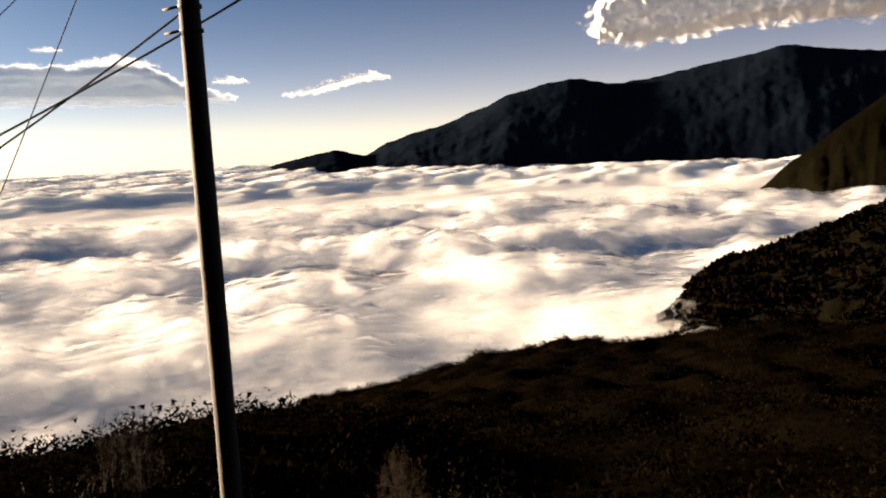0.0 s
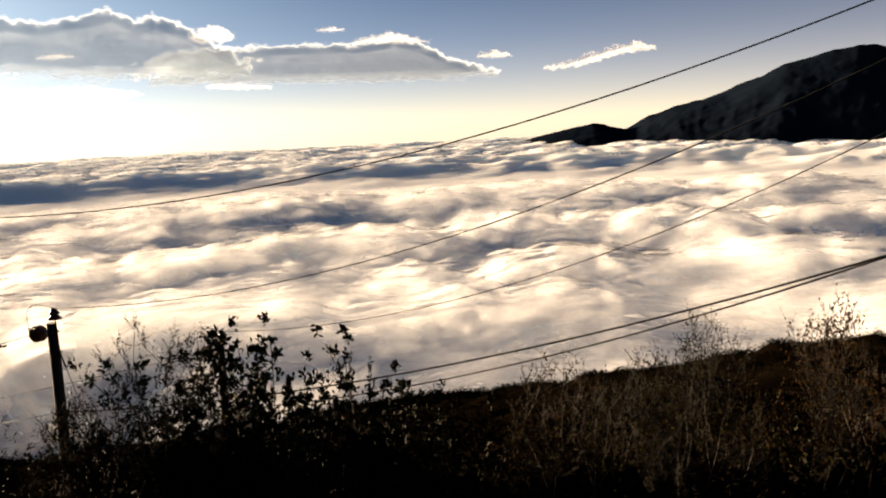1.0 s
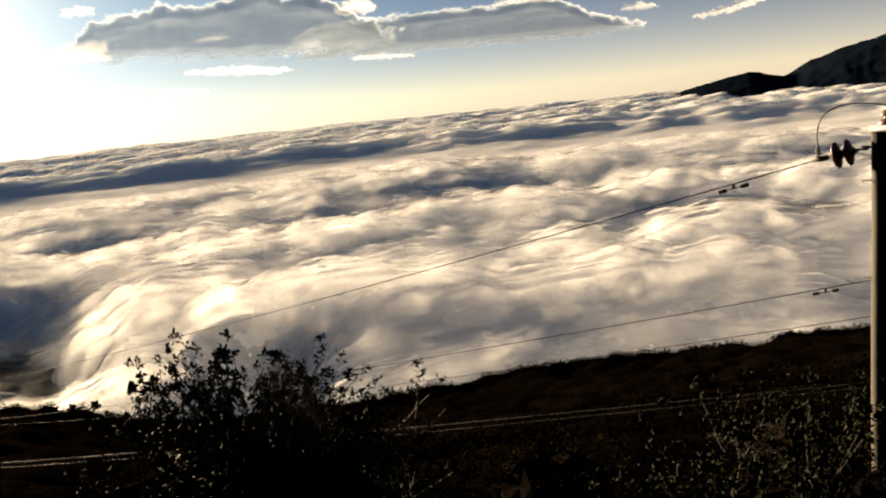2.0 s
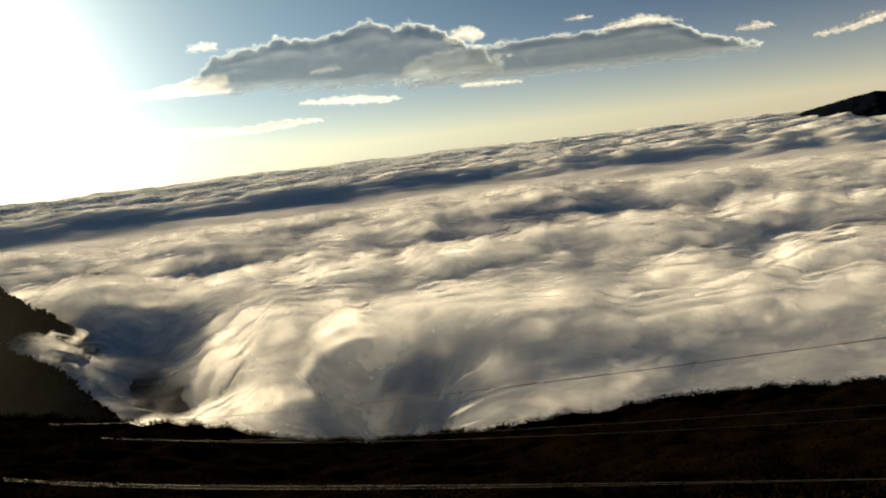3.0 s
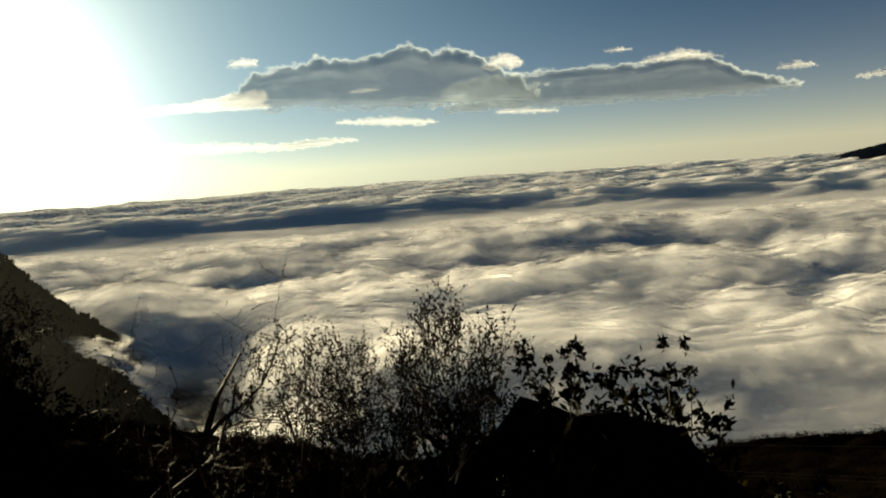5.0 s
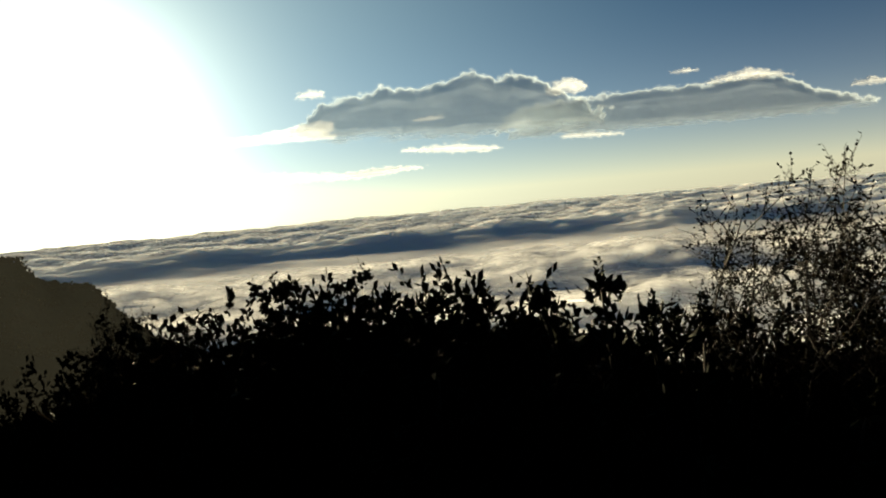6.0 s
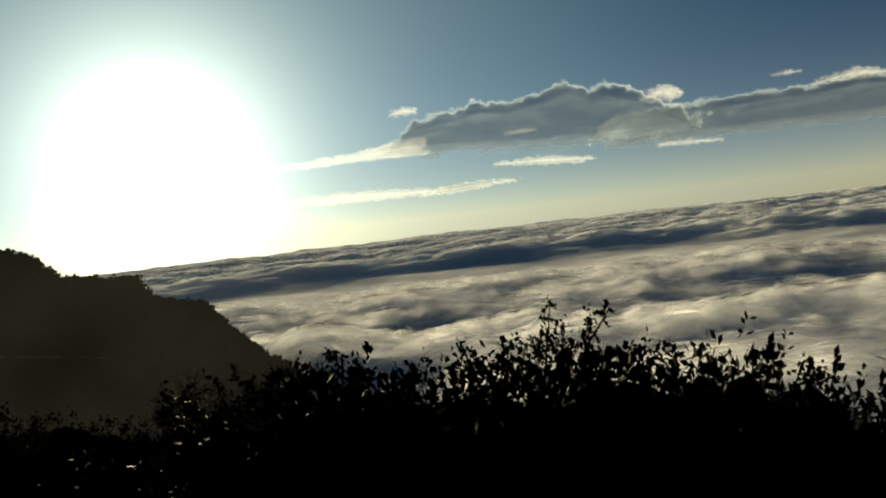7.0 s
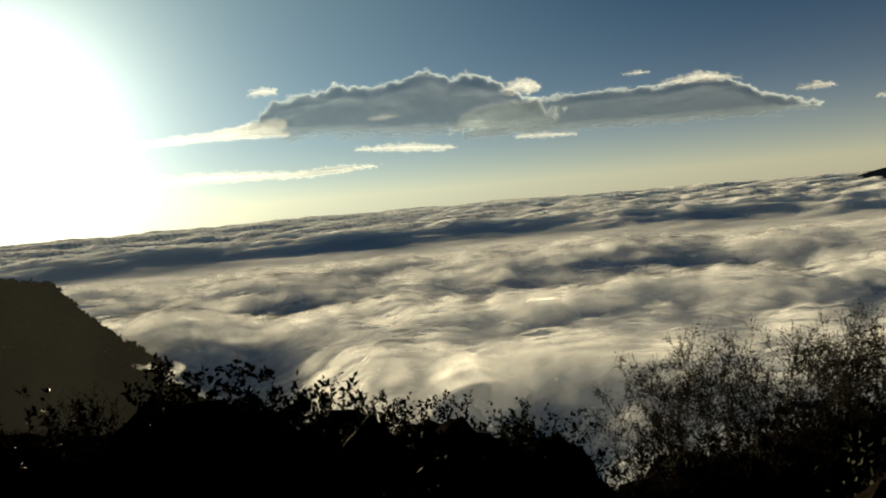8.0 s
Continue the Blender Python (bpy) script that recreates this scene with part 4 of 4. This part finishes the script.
def grow_spire(seed, h=4.5, stems=6, leaf=0.075):
    """Upright shoots clothed in tight clusters of rounded leaves."""
    g = Growth(seed)
    def shoot(p, d, ln):
        q, dd = p.copy(), d
        n = max(int(ln / 0.13), 4)
        for i in range(n):
            dd = (dd + 0.10 * g.rnd() + Vector((0, 0, 0.05))).normalized()
            m = q + dd * (ln / n)
            g.segs.append((q, m, 0.02 * (1 - 0.7 * i / n) + 0.004, 0.02 * (1 - 0.7 * (i + 1) / n) + 0.004))
            if i > n * 0.3:
                for _ in range(16):
                    w = (g.rnd() + Vector((0, 0, 0.35))).normalized()
                    g.leaf(m + g.rnd() * g.r.uniform(0.02, 0.15), w, leaf * g.r.uniform(0.7, 1.15), leaf * g.r.uniform(0.6, 0.95))
            if n * 0.4 < i < n - 2 and g.r.random() < 0.3 and ln > 0.9:
                shoot(m, (dd + 0.7 * g.rnd()).normalized(), ln * g.r.uniform(0.2, 0.38))
            q = m
    for k in range(stems):
        a = 2 * math.pi * k / stems + g.r.uniform(-0.5, 0.5)
        t = g.r.uniform(0.05, 0.45)
        shoot(Vector((0.01 * math.cos(a), 0.01 * math.sin(a), -0.1)), Vector((math.cos(a) * t, math.sin(a) * t, 1)).normalized(), h * g.r.uniform(0.62, 1.0))
    return g


def grow_candle(seed, h=4.6, stems=12):
    """A shrub of bare stems with rosettes of long leaves, and a flower candle on each."""
    g = Growth(seed)
    for k in range(stems):
        a = 2 * math.pi * k / stems + g.r.uniform(-0.4, 0.4)
        t = g.r.uniform(0.1, 0.8)
        q, d = Vector((0, 0, -0.1)), Vector((math.cos(a) * t, math.sin(a) * t, 1)).normalized()
        ln = h * g.r.uniform(0.75, 1.05)
        for i in range(9):
            d = (d + 0.12 * g.rnd() + Vector((0, 0, 0.06))).normalized()
            n = q + d * ln / 9
            g.segs.append((q, n, 0.028 - 0.002 * i, 0.026 - 0.002 * i))
            if i in (5, 6, 7, 8):
                for j in range(8 if i < 8 else 16):
                    w = (g.rnd() + d * 0.6).normalized()
                    g.leaf(n + g.rnd() * 0.04, w, g.r.uniform(0.14, 0.24), g.r.uniform(0.05, 0.08))
            q = n
        for i in range(24):
            z = i / 24 * 0.26
            rr = 0.045 * (1 - (i / 24) ** 2)
            w = Vector((math.cos(i * 2.4), math.sin(i * 2.4), 0.9)).normalized()
            g.leaf(q + d * z + Vector((math.cos(i * 2.4), math.sin(i * 2.4), 0)) * rr * 0.4, w, 0.06, 0.045)
    return g


def grow_blade(seed, h=4.4, heads=12):
    """Rosettes of stiff sword leaves on short trunks."""
    g = Growth(seed)
    for k in range(heads):
        a = g.r.uniform(0, 6.28)
        base = Vector((0.55 * math.cos(a) * (k > 0), 0.55 * math.sin(a) * (k > 0), 0))
        top = base + Vector((g.r.uniform(-0.2, 0.2), g.r.uniform(-0.2, 0.2), h * g.r.uniform(0.88, 1.0)))
        g.segs.append((Vector((0, 0, -0.1)), base + Vector((0, 0, 0.35)), 0.035, 0.03))
        g.segs.append((base + Vector((0, 0, 0.33)), top, 0.03, 0.02))
        for j in range(30):
            w = (g.rnd() + Vector((0, 0, 0.9))).normalized()
            g.leaf(top, w, g.r.uniform(0.16, 0.28), g.r.uniform(0.04, 0.06))
    return g


def plant(name, g, leaf_mat, label, category, twig):
    # the highest shoot stands over the root
    tops = sorted(g.leaves, key=lambda q: -q[0].z)[:max(8, len(g.leaves) // 60)]
    shift = sum((q[0] for q in tops), Vector()) / len(tops)
    shift.z = 0
    g.core_shift = shift
    g.leaves = [(p - shift, d, ln, w) for p, d, ln, w in g.leaves]
    g.segs = [(a - shift, b - shift, r0, r1) for a, b, r0, r1 in g.segs if r1 > twig]
    ob = new(name)
    ob.empty_display_size = 0.2
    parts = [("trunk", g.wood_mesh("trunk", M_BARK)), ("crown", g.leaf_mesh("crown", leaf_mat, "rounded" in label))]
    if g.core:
        parts.append(("shade_core", g.shade_core_mesh("shade_core", M_SHADE_CORE)))
    for child, me in parts:
        c = new(child, me)
        c.parent = ob
    height = float(np.percentile([(p + d * ln).z for p, d, ln, w in g.leaves], 99.8 if "rounded" not in label else 99.6))
    return tagged(ob, label, category, "roadside trees"), height


KINDS = {}
for key, name, g, mat, label, cat in (
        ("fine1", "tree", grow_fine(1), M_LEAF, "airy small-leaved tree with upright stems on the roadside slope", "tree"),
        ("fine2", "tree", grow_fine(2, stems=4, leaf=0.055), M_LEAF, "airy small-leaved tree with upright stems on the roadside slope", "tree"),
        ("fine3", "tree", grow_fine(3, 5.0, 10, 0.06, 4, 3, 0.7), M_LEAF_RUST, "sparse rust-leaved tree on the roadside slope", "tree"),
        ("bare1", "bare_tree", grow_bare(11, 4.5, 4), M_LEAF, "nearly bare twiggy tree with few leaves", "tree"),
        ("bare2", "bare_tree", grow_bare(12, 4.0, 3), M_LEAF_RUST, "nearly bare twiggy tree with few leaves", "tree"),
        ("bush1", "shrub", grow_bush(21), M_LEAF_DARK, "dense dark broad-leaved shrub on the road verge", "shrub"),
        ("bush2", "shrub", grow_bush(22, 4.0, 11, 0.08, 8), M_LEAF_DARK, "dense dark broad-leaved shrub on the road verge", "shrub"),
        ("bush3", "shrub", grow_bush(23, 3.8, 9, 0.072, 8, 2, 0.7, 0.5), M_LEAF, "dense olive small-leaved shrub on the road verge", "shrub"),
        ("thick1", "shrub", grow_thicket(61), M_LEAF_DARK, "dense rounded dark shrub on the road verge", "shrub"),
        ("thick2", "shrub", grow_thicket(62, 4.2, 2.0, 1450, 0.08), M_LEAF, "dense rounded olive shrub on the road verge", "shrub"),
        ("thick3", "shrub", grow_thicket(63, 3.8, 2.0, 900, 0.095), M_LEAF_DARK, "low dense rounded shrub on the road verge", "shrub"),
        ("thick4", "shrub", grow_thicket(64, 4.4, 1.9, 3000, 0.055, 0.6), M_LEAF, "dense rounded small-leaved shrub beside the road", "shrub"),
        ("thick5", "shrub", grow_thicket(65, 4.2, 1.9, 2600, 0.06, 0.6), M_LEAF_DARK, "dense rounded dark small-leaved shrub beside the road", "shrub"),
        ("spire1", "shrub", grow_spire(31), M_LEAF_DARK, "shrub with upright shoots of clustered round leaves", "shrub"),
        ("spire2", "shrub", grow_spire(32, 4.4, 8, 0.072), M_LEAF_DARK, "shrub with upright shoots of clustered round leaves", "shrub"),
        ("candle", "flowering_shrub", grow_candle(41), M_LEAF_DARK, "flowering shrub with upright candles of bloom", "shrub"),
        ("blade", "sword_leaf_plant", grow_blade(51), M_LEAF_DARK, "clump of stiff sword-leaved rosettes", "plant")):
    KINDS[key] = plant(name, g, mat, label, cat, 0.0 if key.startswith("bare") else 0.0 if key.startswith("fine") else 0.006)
used = set()


def put(kind, x, y, top, turn=0.0, wide=1.0, lower=0.0):
    """Stand a plant on the slope so that its crown ends at the height top."""
    ob, h = KINDS[kind]
    z = float(slope_height(np.array([x]), np.array([y]))[0]) - lower
    s = max((top - z) / h, 0.15)
    if kind.startswith("thick"):
        wide = min(wide, 1.25)
    m = Matrix.LocRotScale((x, y, z), Euler((0, 0, radians(turn))), (s * wide, s * wide, s))
    if kind not in used:
        used.add(kind)
        ob.matrix_basis = m
        return ob
    o = copy_thing(ob, Matrix())
    o.matrix_basis = m
    return o


rt = random.Random(5)
for kind, x, y, top, wide in (
        ("fine3", -11.0, 7.9, -0.95, 0.55), ("fine3", -10.6, 8.4, -1.6, 0.6), ("fine1", -12.6, 7.5, -1.4, 0.6), ("fine3", -13.2, 7.1, -1.3, 0.6), ("fine1", -12.1, 7.8, -1.1, 0.6),
        ("fine2", -16.3, 6.0, -0.85, 0.7), ("bush1", -15.9, 6.6, -1.05, 0.9), ("bush2", -15.3, 7.3, -1.3, 0.8), ("fine3", -17.3, 6.2, -1.6, 0.7), ("bush3", -14.3, 7.2, -1.7, 0.9),
        ("fine1", -19.2, 5.8, -1.35, 0.6), ("bush1", -18.6, 6.0, -2.0, 0.8), ("spire1", -21.1, 4.8, -1.65, 0.9), ("candle", -21.8, 5.0, -1.8, 0.9), ("spire2", -24.3, 5.2, -1.6, 0.8), ("bush2", -25.4, 5.1, -1.9, 1.0), ("spire1", -23.1, 5.0, -1.95, 1.0),
        ("bush3", -30.6, 4.9, -1.75, 0.9), ("bush1", -30.1, 5.0, -1.85, 0.9), ("bush3", -29.7, 5.1, -1.95, 0.9), ("fine3", -29.2, 4.6, -1.75, 0.5), ("bush3", -30.2, 5.6, -2.6, 1.0),
        ("fine3", -62.5, 0.5, -4.9, 0.8), ("bush3", -61.5, 0.0, -5.2, 1.0),
        ("fine1", -79.5, -4.6, -1.8, 1.05), ("fine2", -78.6, -4.2, -2.05, 1.0), ("fine2", -80.3, -5.0, -2.6, 0.8), ("fine1", -77.4, -4.2, -2.7, 0.8), ("fine3", -76.6, -4.3, -3.0, 0.7),
        ("bare1", -75.7, -4.4, -2.4, 1.25), ("bare2", -76.2, -4.2, -2.7, 1.25), ("bare2", -75.2, -4.2, -2.85, 1.25), ("bare1", -74.0, -3.3, -3.85, 1.25), ("bare1", -74.7, -4.4, -2.9, 1.25), ("bare2", -74.2, -3.8, -3.6, 1.25), ("bare2", -73.6, -3.1, -4.2, 1.25), ("bare1", -73.0, -3.0, -4.6, 1.25),
        ("fine3", -71.7, -2.5, -3.15, 0.8), ("fine1", -70.9, -2.4, -3.4, 0.8), ("fine2", -69.6, -2.6, -2.9, 0.7), ("fine3", -68.8, -3.4, -2.5, 0.7), ("bush1", -67.8, -2.4, -3.2, 0.8),
        ("candle", -80.9, -7.2, -2.6, 1.0), ("candle", -82.0, -7.6, -2.8, 1.0), ("bush1", -83.2, -7.4, -3.0, 1.0), ("bush1", -85.2, -7.2, -2.8, 1.0), ("spire2", -84.4, -7.4, -2.85, 0.9), ("bush2", -86.0, -8.0, -2.9, 1.0),
        ("fine2", -86.4, -9.3, -2.8, 0.6), ("fine1", -87.4, -8.4, -3.2, 0.7), ("bush3", -88.4, -8.2, -3.4, 1.0), ("fine3", -90.0, -6.2, -3.6, 0.7), ("fine1", -91.0, -6.6, -3.9, 0.8), ("bush3", -91.6, -7.6, -4.2, 1.0),
        ("spire1", -93.7, -10.3, -4.3, 0.9), ("spire2", -93.0, -10.6, -4.35, 0.9), ("spire1", -92.2, -10.8, -4.3, 0.9), ("spire1", -96.0, -10.8, -3.5, 0.8), ("bush2", -96.6, -11.2, -4.2, 1.2), ("bush1", -95.4, -11.4, -4.3, 1.2),
        ("blade", -95.9, -14.5, -3.6, 1.0), ("blade", -97.0, -14.6, -4.15, 1.0), ("blade", -98.2, -14.8, -4.3, 1.0), ("bush2", -99.2, -13.6, -4.0, 1.2), ("fine3", -100.6, -12.6, -4.3, 0.7),
        ("fine1", -104.1, -9.7, -4.9, 0.9), ("fine2", -103.0, -9.9, -5.0, 0.9), ("bush1", -102.0, -10.4, -5.4, 1.2), ("fine1", -105.7, -11.7, -4.9, 0.8), ("fine2", -106.4, -11.4, -5.2, 0.8),
        ("spire1", -109.9, -10.5, -6.75, 0.55), ("spire1", -110.8, -10.3, -7.1, 0.55), ("spire2", -112.2, -11.4, -6.7, 0.8), ("spire1", -113.8, -12.6, -6.4, 0.8), ("bush3", -115.5, -14.0, -6.3, 1.2), ("bush3", -112.8, -18.7, -4.75, 0.9), ("fine3", -112.5, -18.1, -4.8, 0.6), ("spire1", -111.9, -17.1, -4.6, 0.7), ("bush1", -111.2, -16.1, -4.95, 0.9), ("spire2", -110.6, -15.4, -5.4, 0.7), ("spire1", -110.9, -14.3, -5.7, 0.6), ("spire2", -110.7, -12.8, -6.4, 0.6), ("bush3", -107.6, -16.7, -5.5, 0.9), ("fine2", -105.1, -10.9, -5.0, 0.8), ("fine1", -103.6, -10.5, -4.8, 0.8), ("fine3", -0.7, 9.0, -3.4, 0.6), ("fine3", -3.8, 9.2, -2.9, 0.6), ("bush3", -6.4, 12.5, -4.8, 0.9), ("fine3", -10.3, 10.3, -3.6, 0.7)):
    put(kind, x, y, top, rt.uniform(0, 360), wide)
    if x < 2:
        drop = 0.12 if kind == "blade" else 1.6 if kind[:4] == "bare" else rt.uniform(0.5, 0.8) if x > -35 else rt.uniform(1.35, 1.8) if kind[:4] == "fine" else rt.uniform(0.05, 0.3) if kind in ("bush1", "bush2") or x < -106 else rt.uniform(0.4, 0.8)
        put(rt.choice(["thick4", "thick5"] if x > -35 else ["thick1", "thick2"]), x + rt.uniform(-0.4, 0.4), y + rt.uniform(-0.3, 0.5), top - drop + 0.12, rt.uniform(0, 360), 1.0)

# the closed shrubs that fill the hedge
for x, y, top in ((-96.1, -14.9, -3.8), (-95.6, -14.3, -3.8), (-95.2, -13.7, -3.9), (-94.6, -13.2, -3.9), (-94.1, -12.8, -3.85), (-93.6, -12.4, -4.1), (-93.0, -12.1, -4.5), (-92.4, -11.7, -4.6),
                  (-85.9, -10.2, -3.5), (-85.5, -9.5, -3.4), (-85.0, -8.7, -3.1), (-84.5, -8.0, -2.9), (-84.0, -7.4, -2.9), (-83.4, -6.8, -3.1), (-82.8, -6.3, -3.5), (-82.1, -5.9, -3.8), (-81.4, -5.5, -3.9), (-80.7, -5.1, -3.8), (-79.9, -4.8, -3.5),
                  (-88.9, -10.5, -4.4), (-88.2, -10.0, -4.1), (-87.7, -9.5, -3.9), (-87.0, -9.2, -3.7), (-86.3, -8.8, -3.5), (-102.5, -15.1, -5.4), (-101.9, -14.5, -5.3), (-101.2, -13.9, -5.1), (-100.5, -13.4, -5.0), (-99.8, -13.0, -4.6), (-99.1, -12.6, -4.6)):
    put(rt.choice(["thick1", "thick2", "thick3"]), x, y, top + 0.22, rt.uniform(0, 360), 0.66)
    put("thick3", x + 0.5, y + 1.3, top + 0.1, rt.uniform(0, 360), 0.75)
for x, y, top in ((-15.9, 6.7, -1.25), (-16.4, 6.2, -1.3), (-15.2, 7.3, -1.55), (-17.2, 6.3, -1.9), (-12.2, 8.0, -1.7), (-14.2, 7.3, -2.0), (-18.7, 6.0, -1.9)):
    put("thick4", x, y, top, rt.uniform(0, 360), 0.42)

# the lower growth along the verge
for k in range(70):
    f = rt.random()
    x = rt.uniform(-34, -7) if k % 3 == 0 else rt.uniform(-124, -66)
    d = rt.uniform(4.6, 13)
    y = float(road_y(np.array([x]))[0]) + d
    crest = np.interp(-x, [-10, 8, 20, 34, 60, 66, 72, 80, 88, 96, 104, 112, 124], [-3.4, -3.3, -2.9, -3.2, -5.8, -5.0, -5.6, -3.8, -3.7, -4.3, -5.4, -7.0, -7.4])
    top = crest - rt.uniform(0.1, 1.2) - max(d - 9, 0) * 0.12
    put(rt.choice(["thick4", "thick5"] if x > -35 else ["thick3", "thick3", "thick3", "thick2"]), x, y, top, rt.uniform(0, 360), rt.uniform(1.0, 1.4))
for key, (ob, h) in KINDS.items():
    if key not in used:
        put(key, 6.0, 9.0, -3.5)


# ---- the scrub on the slope ----
def scrub(name, x, y, size, sprays, seed, label, spray=0.3):
    """Clumps of leaf sprays, one at each plan position, seated on the slope."""
    rs = np.random.RandomState(seed)
    z = slope_height(x, y)
    n = len(x)
    s = (size * rs.uniform(0.45, 1.3, n))[:, None, None]
    dirs = rs.normal(size=(n, sprays, 3))
    dirs[:, :, 2] = np.abs(dirs[:, :, 2]) * 0.9
    dirs /= np.linalg.norm(dirs, axis=2, keepdims=True)
    c = dirs * s * rs.uniform(0.35, 1.0, (n, sprays, 1)) * (1.3, 1.3, 0.9) + np.stack([x, y, z], 1)[:, None, :]
    tri = []
    for k in range(3):
        d = rs.normal(size=(n, sprays, 3))
        tri.append(c + d / np.linalg.norm(d, axis=2, keepdims=True) * s * spray)
    verts = np.stack(tri, 2).reshape(-1, 3)
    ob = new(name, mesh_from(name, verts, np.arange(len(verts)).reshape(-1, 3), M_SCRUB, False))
    return tagged(ob, label, "scrub", kind="stuff")


def scrub_places(count, az0, az1, r0, r1, power, seed, clear=20):
    rs = np.random.RandomState(seed)
    az = rs.uniform(az0, az1, count)
    r = r1 - (r1 - r0) * rs.uniform(0, 1, count) ** power
    x, y = polar(az, r)
    keep = y - road_y(x) > clear
    return x[keep], y[keep], r[keep]


sx, sy, sr = scrub_places(9500, -44, 84, 60, 304, 1.6, 12, 30)
scrub("scrub", sx, sy, 1.3 + 0.5 * smooth(sr, 80, 220), 22, 13, "low brown and olive scrub covering the hillside", 0.17)
sx, sy, sr = scrub_places(2700, -44, 70, 292, 318, 1.0, 14)
scrub("scrub", sx, sy, 1.9, 40, 15, "low scrub along the far edge of the hillside", 0.2)
rv = np.random.RandomState(18)
sx = rv.uniform(-70, 60, 4200)
sy = road_y(sx) + 17 + 75 * rv.uniform(0, 1, 4200) ** 1.2
scrub("scrub", sx, sy, 1.1 + 0 * sx, 34, 19, "dark brown scrub on the slope below the road", 0.11)
rv = np.random.RandomState(16)
sx = rv.uniform(-66, 16, 3600)
sy = road_y(sx) + 3.6 + 18 * rv.uniform(0, 1, 3600) ** 0.8
scrub("scrub", sx, sy, 0.5 + 0 * sx, 34, 17, "low brown and olive scrub on the verge", 0.16)



# ---- mist at the feet of the hills ----
def wisps(name, place, reach, count, size, seed, label):
    """A few ragged puffs of mist clinging to a hillside."""
    rs = np.random.RandomState(seed)
    az, r, z = place
    lumps = []
    for k in range(count):
        x, y = polar(az + rs.uniform(-1, 1) * reach[0], r + rs.uniform(-1, 1) * reach[1])
        s = size * rs.uniform(0.5, 1.1)
        lumps.append((x, y, z + rs.uniform(-1, 1) * reach[2], az, s * 1.6, s, s * 0.7))
    ob = puff_mesh(name, lumps, M_WISP, 0.4, size * 0.12)
    return tagged(ob, label, "mist")


wisps("mist_wisp", (-22.5, 585, -140), (3.0, 40, 16), 22, 16, 1, "thin mist drifting round the foot of a wooded hill")
wisps("mist_wisp", (-20.0, 640, -125), (1.5, 30, 12), 12, 14, 2, "thin mist drifting round the foot of a wooded hill")
wisps("mist_wisp", (60.0, 780, -150), (2.0, 60, 14), 14, 12, 3, "bright mist spilling down a steep hillside")


# ---- added sheet before the steep hill, standing for a veil of glare and haze ----
def glare_sheet(az0, az1, r, low, high, most):
    """A nearly clear sheet that brightens what lies behind it, thinning out to all sides."""
    a, z = np.linspace(az0, az1, 80), np.linspace(low, high, 50)
    A, Z = np.meshgrid(a, z, indexing="ij")
    x, y = polar(A, r + 14 * fbm(A / 9, Z / 60, 2, 300))
    thick = smooth(A, az0, az0 + 14) * (1 - smooth(A, az1 - 8, az1)) * smooth(Z, low, low + 70) * (1 - smooth(Z, high - 45, high)) * (0.85 + 0.5 * fbm(A / 8, Z / 40, 3, 310))
    me = mesh_from("glare_sheet", np.stack([x, y, Z], -1).reshape(-1, 3), sheet_faces(len(a), len(z)), M_GLARE)
    me.attributes.new("thickness", "FLOAT", "POINT").data.foreach_set("value", np.clip(most * thick, 0, 1).ravel().astype(np.float32))
    return tagged(new("glare_sheet", me), "faint added veil of glare and haze before the steep hill", "haze", kind="structure")


glare_sheet(54, 100, 320, -140, 40, 0.005)


# ---- trees along the skylines of the hills ----
def hill_trees(name, az, crest, r0, near, base, count, size, seed, label):
    """Round-headed trees, each a ragged clump of leaf sprays, along a skyline and down the face below it."""
    rs = np.random.RandomState(seed)
    order = np.argsort(az)
    A, C = np.array(az)[order], np.array(crest)[order]
    vs, fs, n = [], [], 0
    for k in range(count):
        a = rs.uniform(A[0], A[-1])
        down = rs.uniform(0, 0.85) if k % 3 else 0.0
        x, y = polar(a, r0 - near * down)
        top = np.interp(a, A, C)
        z = base + (top - base) * (1 - down ** 1.15) + size * (0.15 if down else -0.3)
        s = size * rs.uniform(0.5, 1.2)
        m = 20
        d = rs.normal(size=(m, 3))
        d /= np.linalg.norm(d, axis=1)[:, None]
        c = d * (s * rs.uniform(0.5, 1.0, m))[:, None] + (x, y, z)
        p, q = rs.normal(size=(m, 3)), rs.normal(size=(m, 3))
        p *= (s * 0.4 / np.linalg.norm(p, axis=1))[:, None]
        q *= (s * 0.4 / np.linalg.norm(q, axis=1))[:, None]
        vs.append(np.stack([c - p, c + q, c + p, c - q], 1).reshape(-1, 3))
        fs.append(n + np.arange(4 * m).reshape(m, 4))
        n += 4 * m
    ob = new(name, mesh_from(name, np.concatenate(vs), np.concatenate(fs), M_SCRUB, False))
    return tagged(ob, label, "woodland", kind="stuff")


hill_trees("woodland", [-19.2, -20.1, -21.9, -23.9, -27.4, -30.9, -38], [-130, -113, -98, -92, -76, -58, -30], 650, 300, -230, 2600, 4.8, 1, "dark woodland covering the hillside above the cloud")
hill_trees("woodland", [60, 61.2, 63.5, 64.6, 66.4, 67.8, 68.5, 70.8, 72.9, 74.5, 76.9, 82], [-150, -136, -98, -69, -62, -55, -31, -27, -20, 6, 21, 60], 1000, 520, -235, 900, 5.0, 2, "low dark scrub along the steep hill")
hill_trees("woodland", [55.5, 56.8, 59.5, 62.5, 65.6, 72], [-150, -127, -97, -78, -65, -50], 450, 190, -235, 600, 3.0, 3, "low dark scrub along the hill spur")
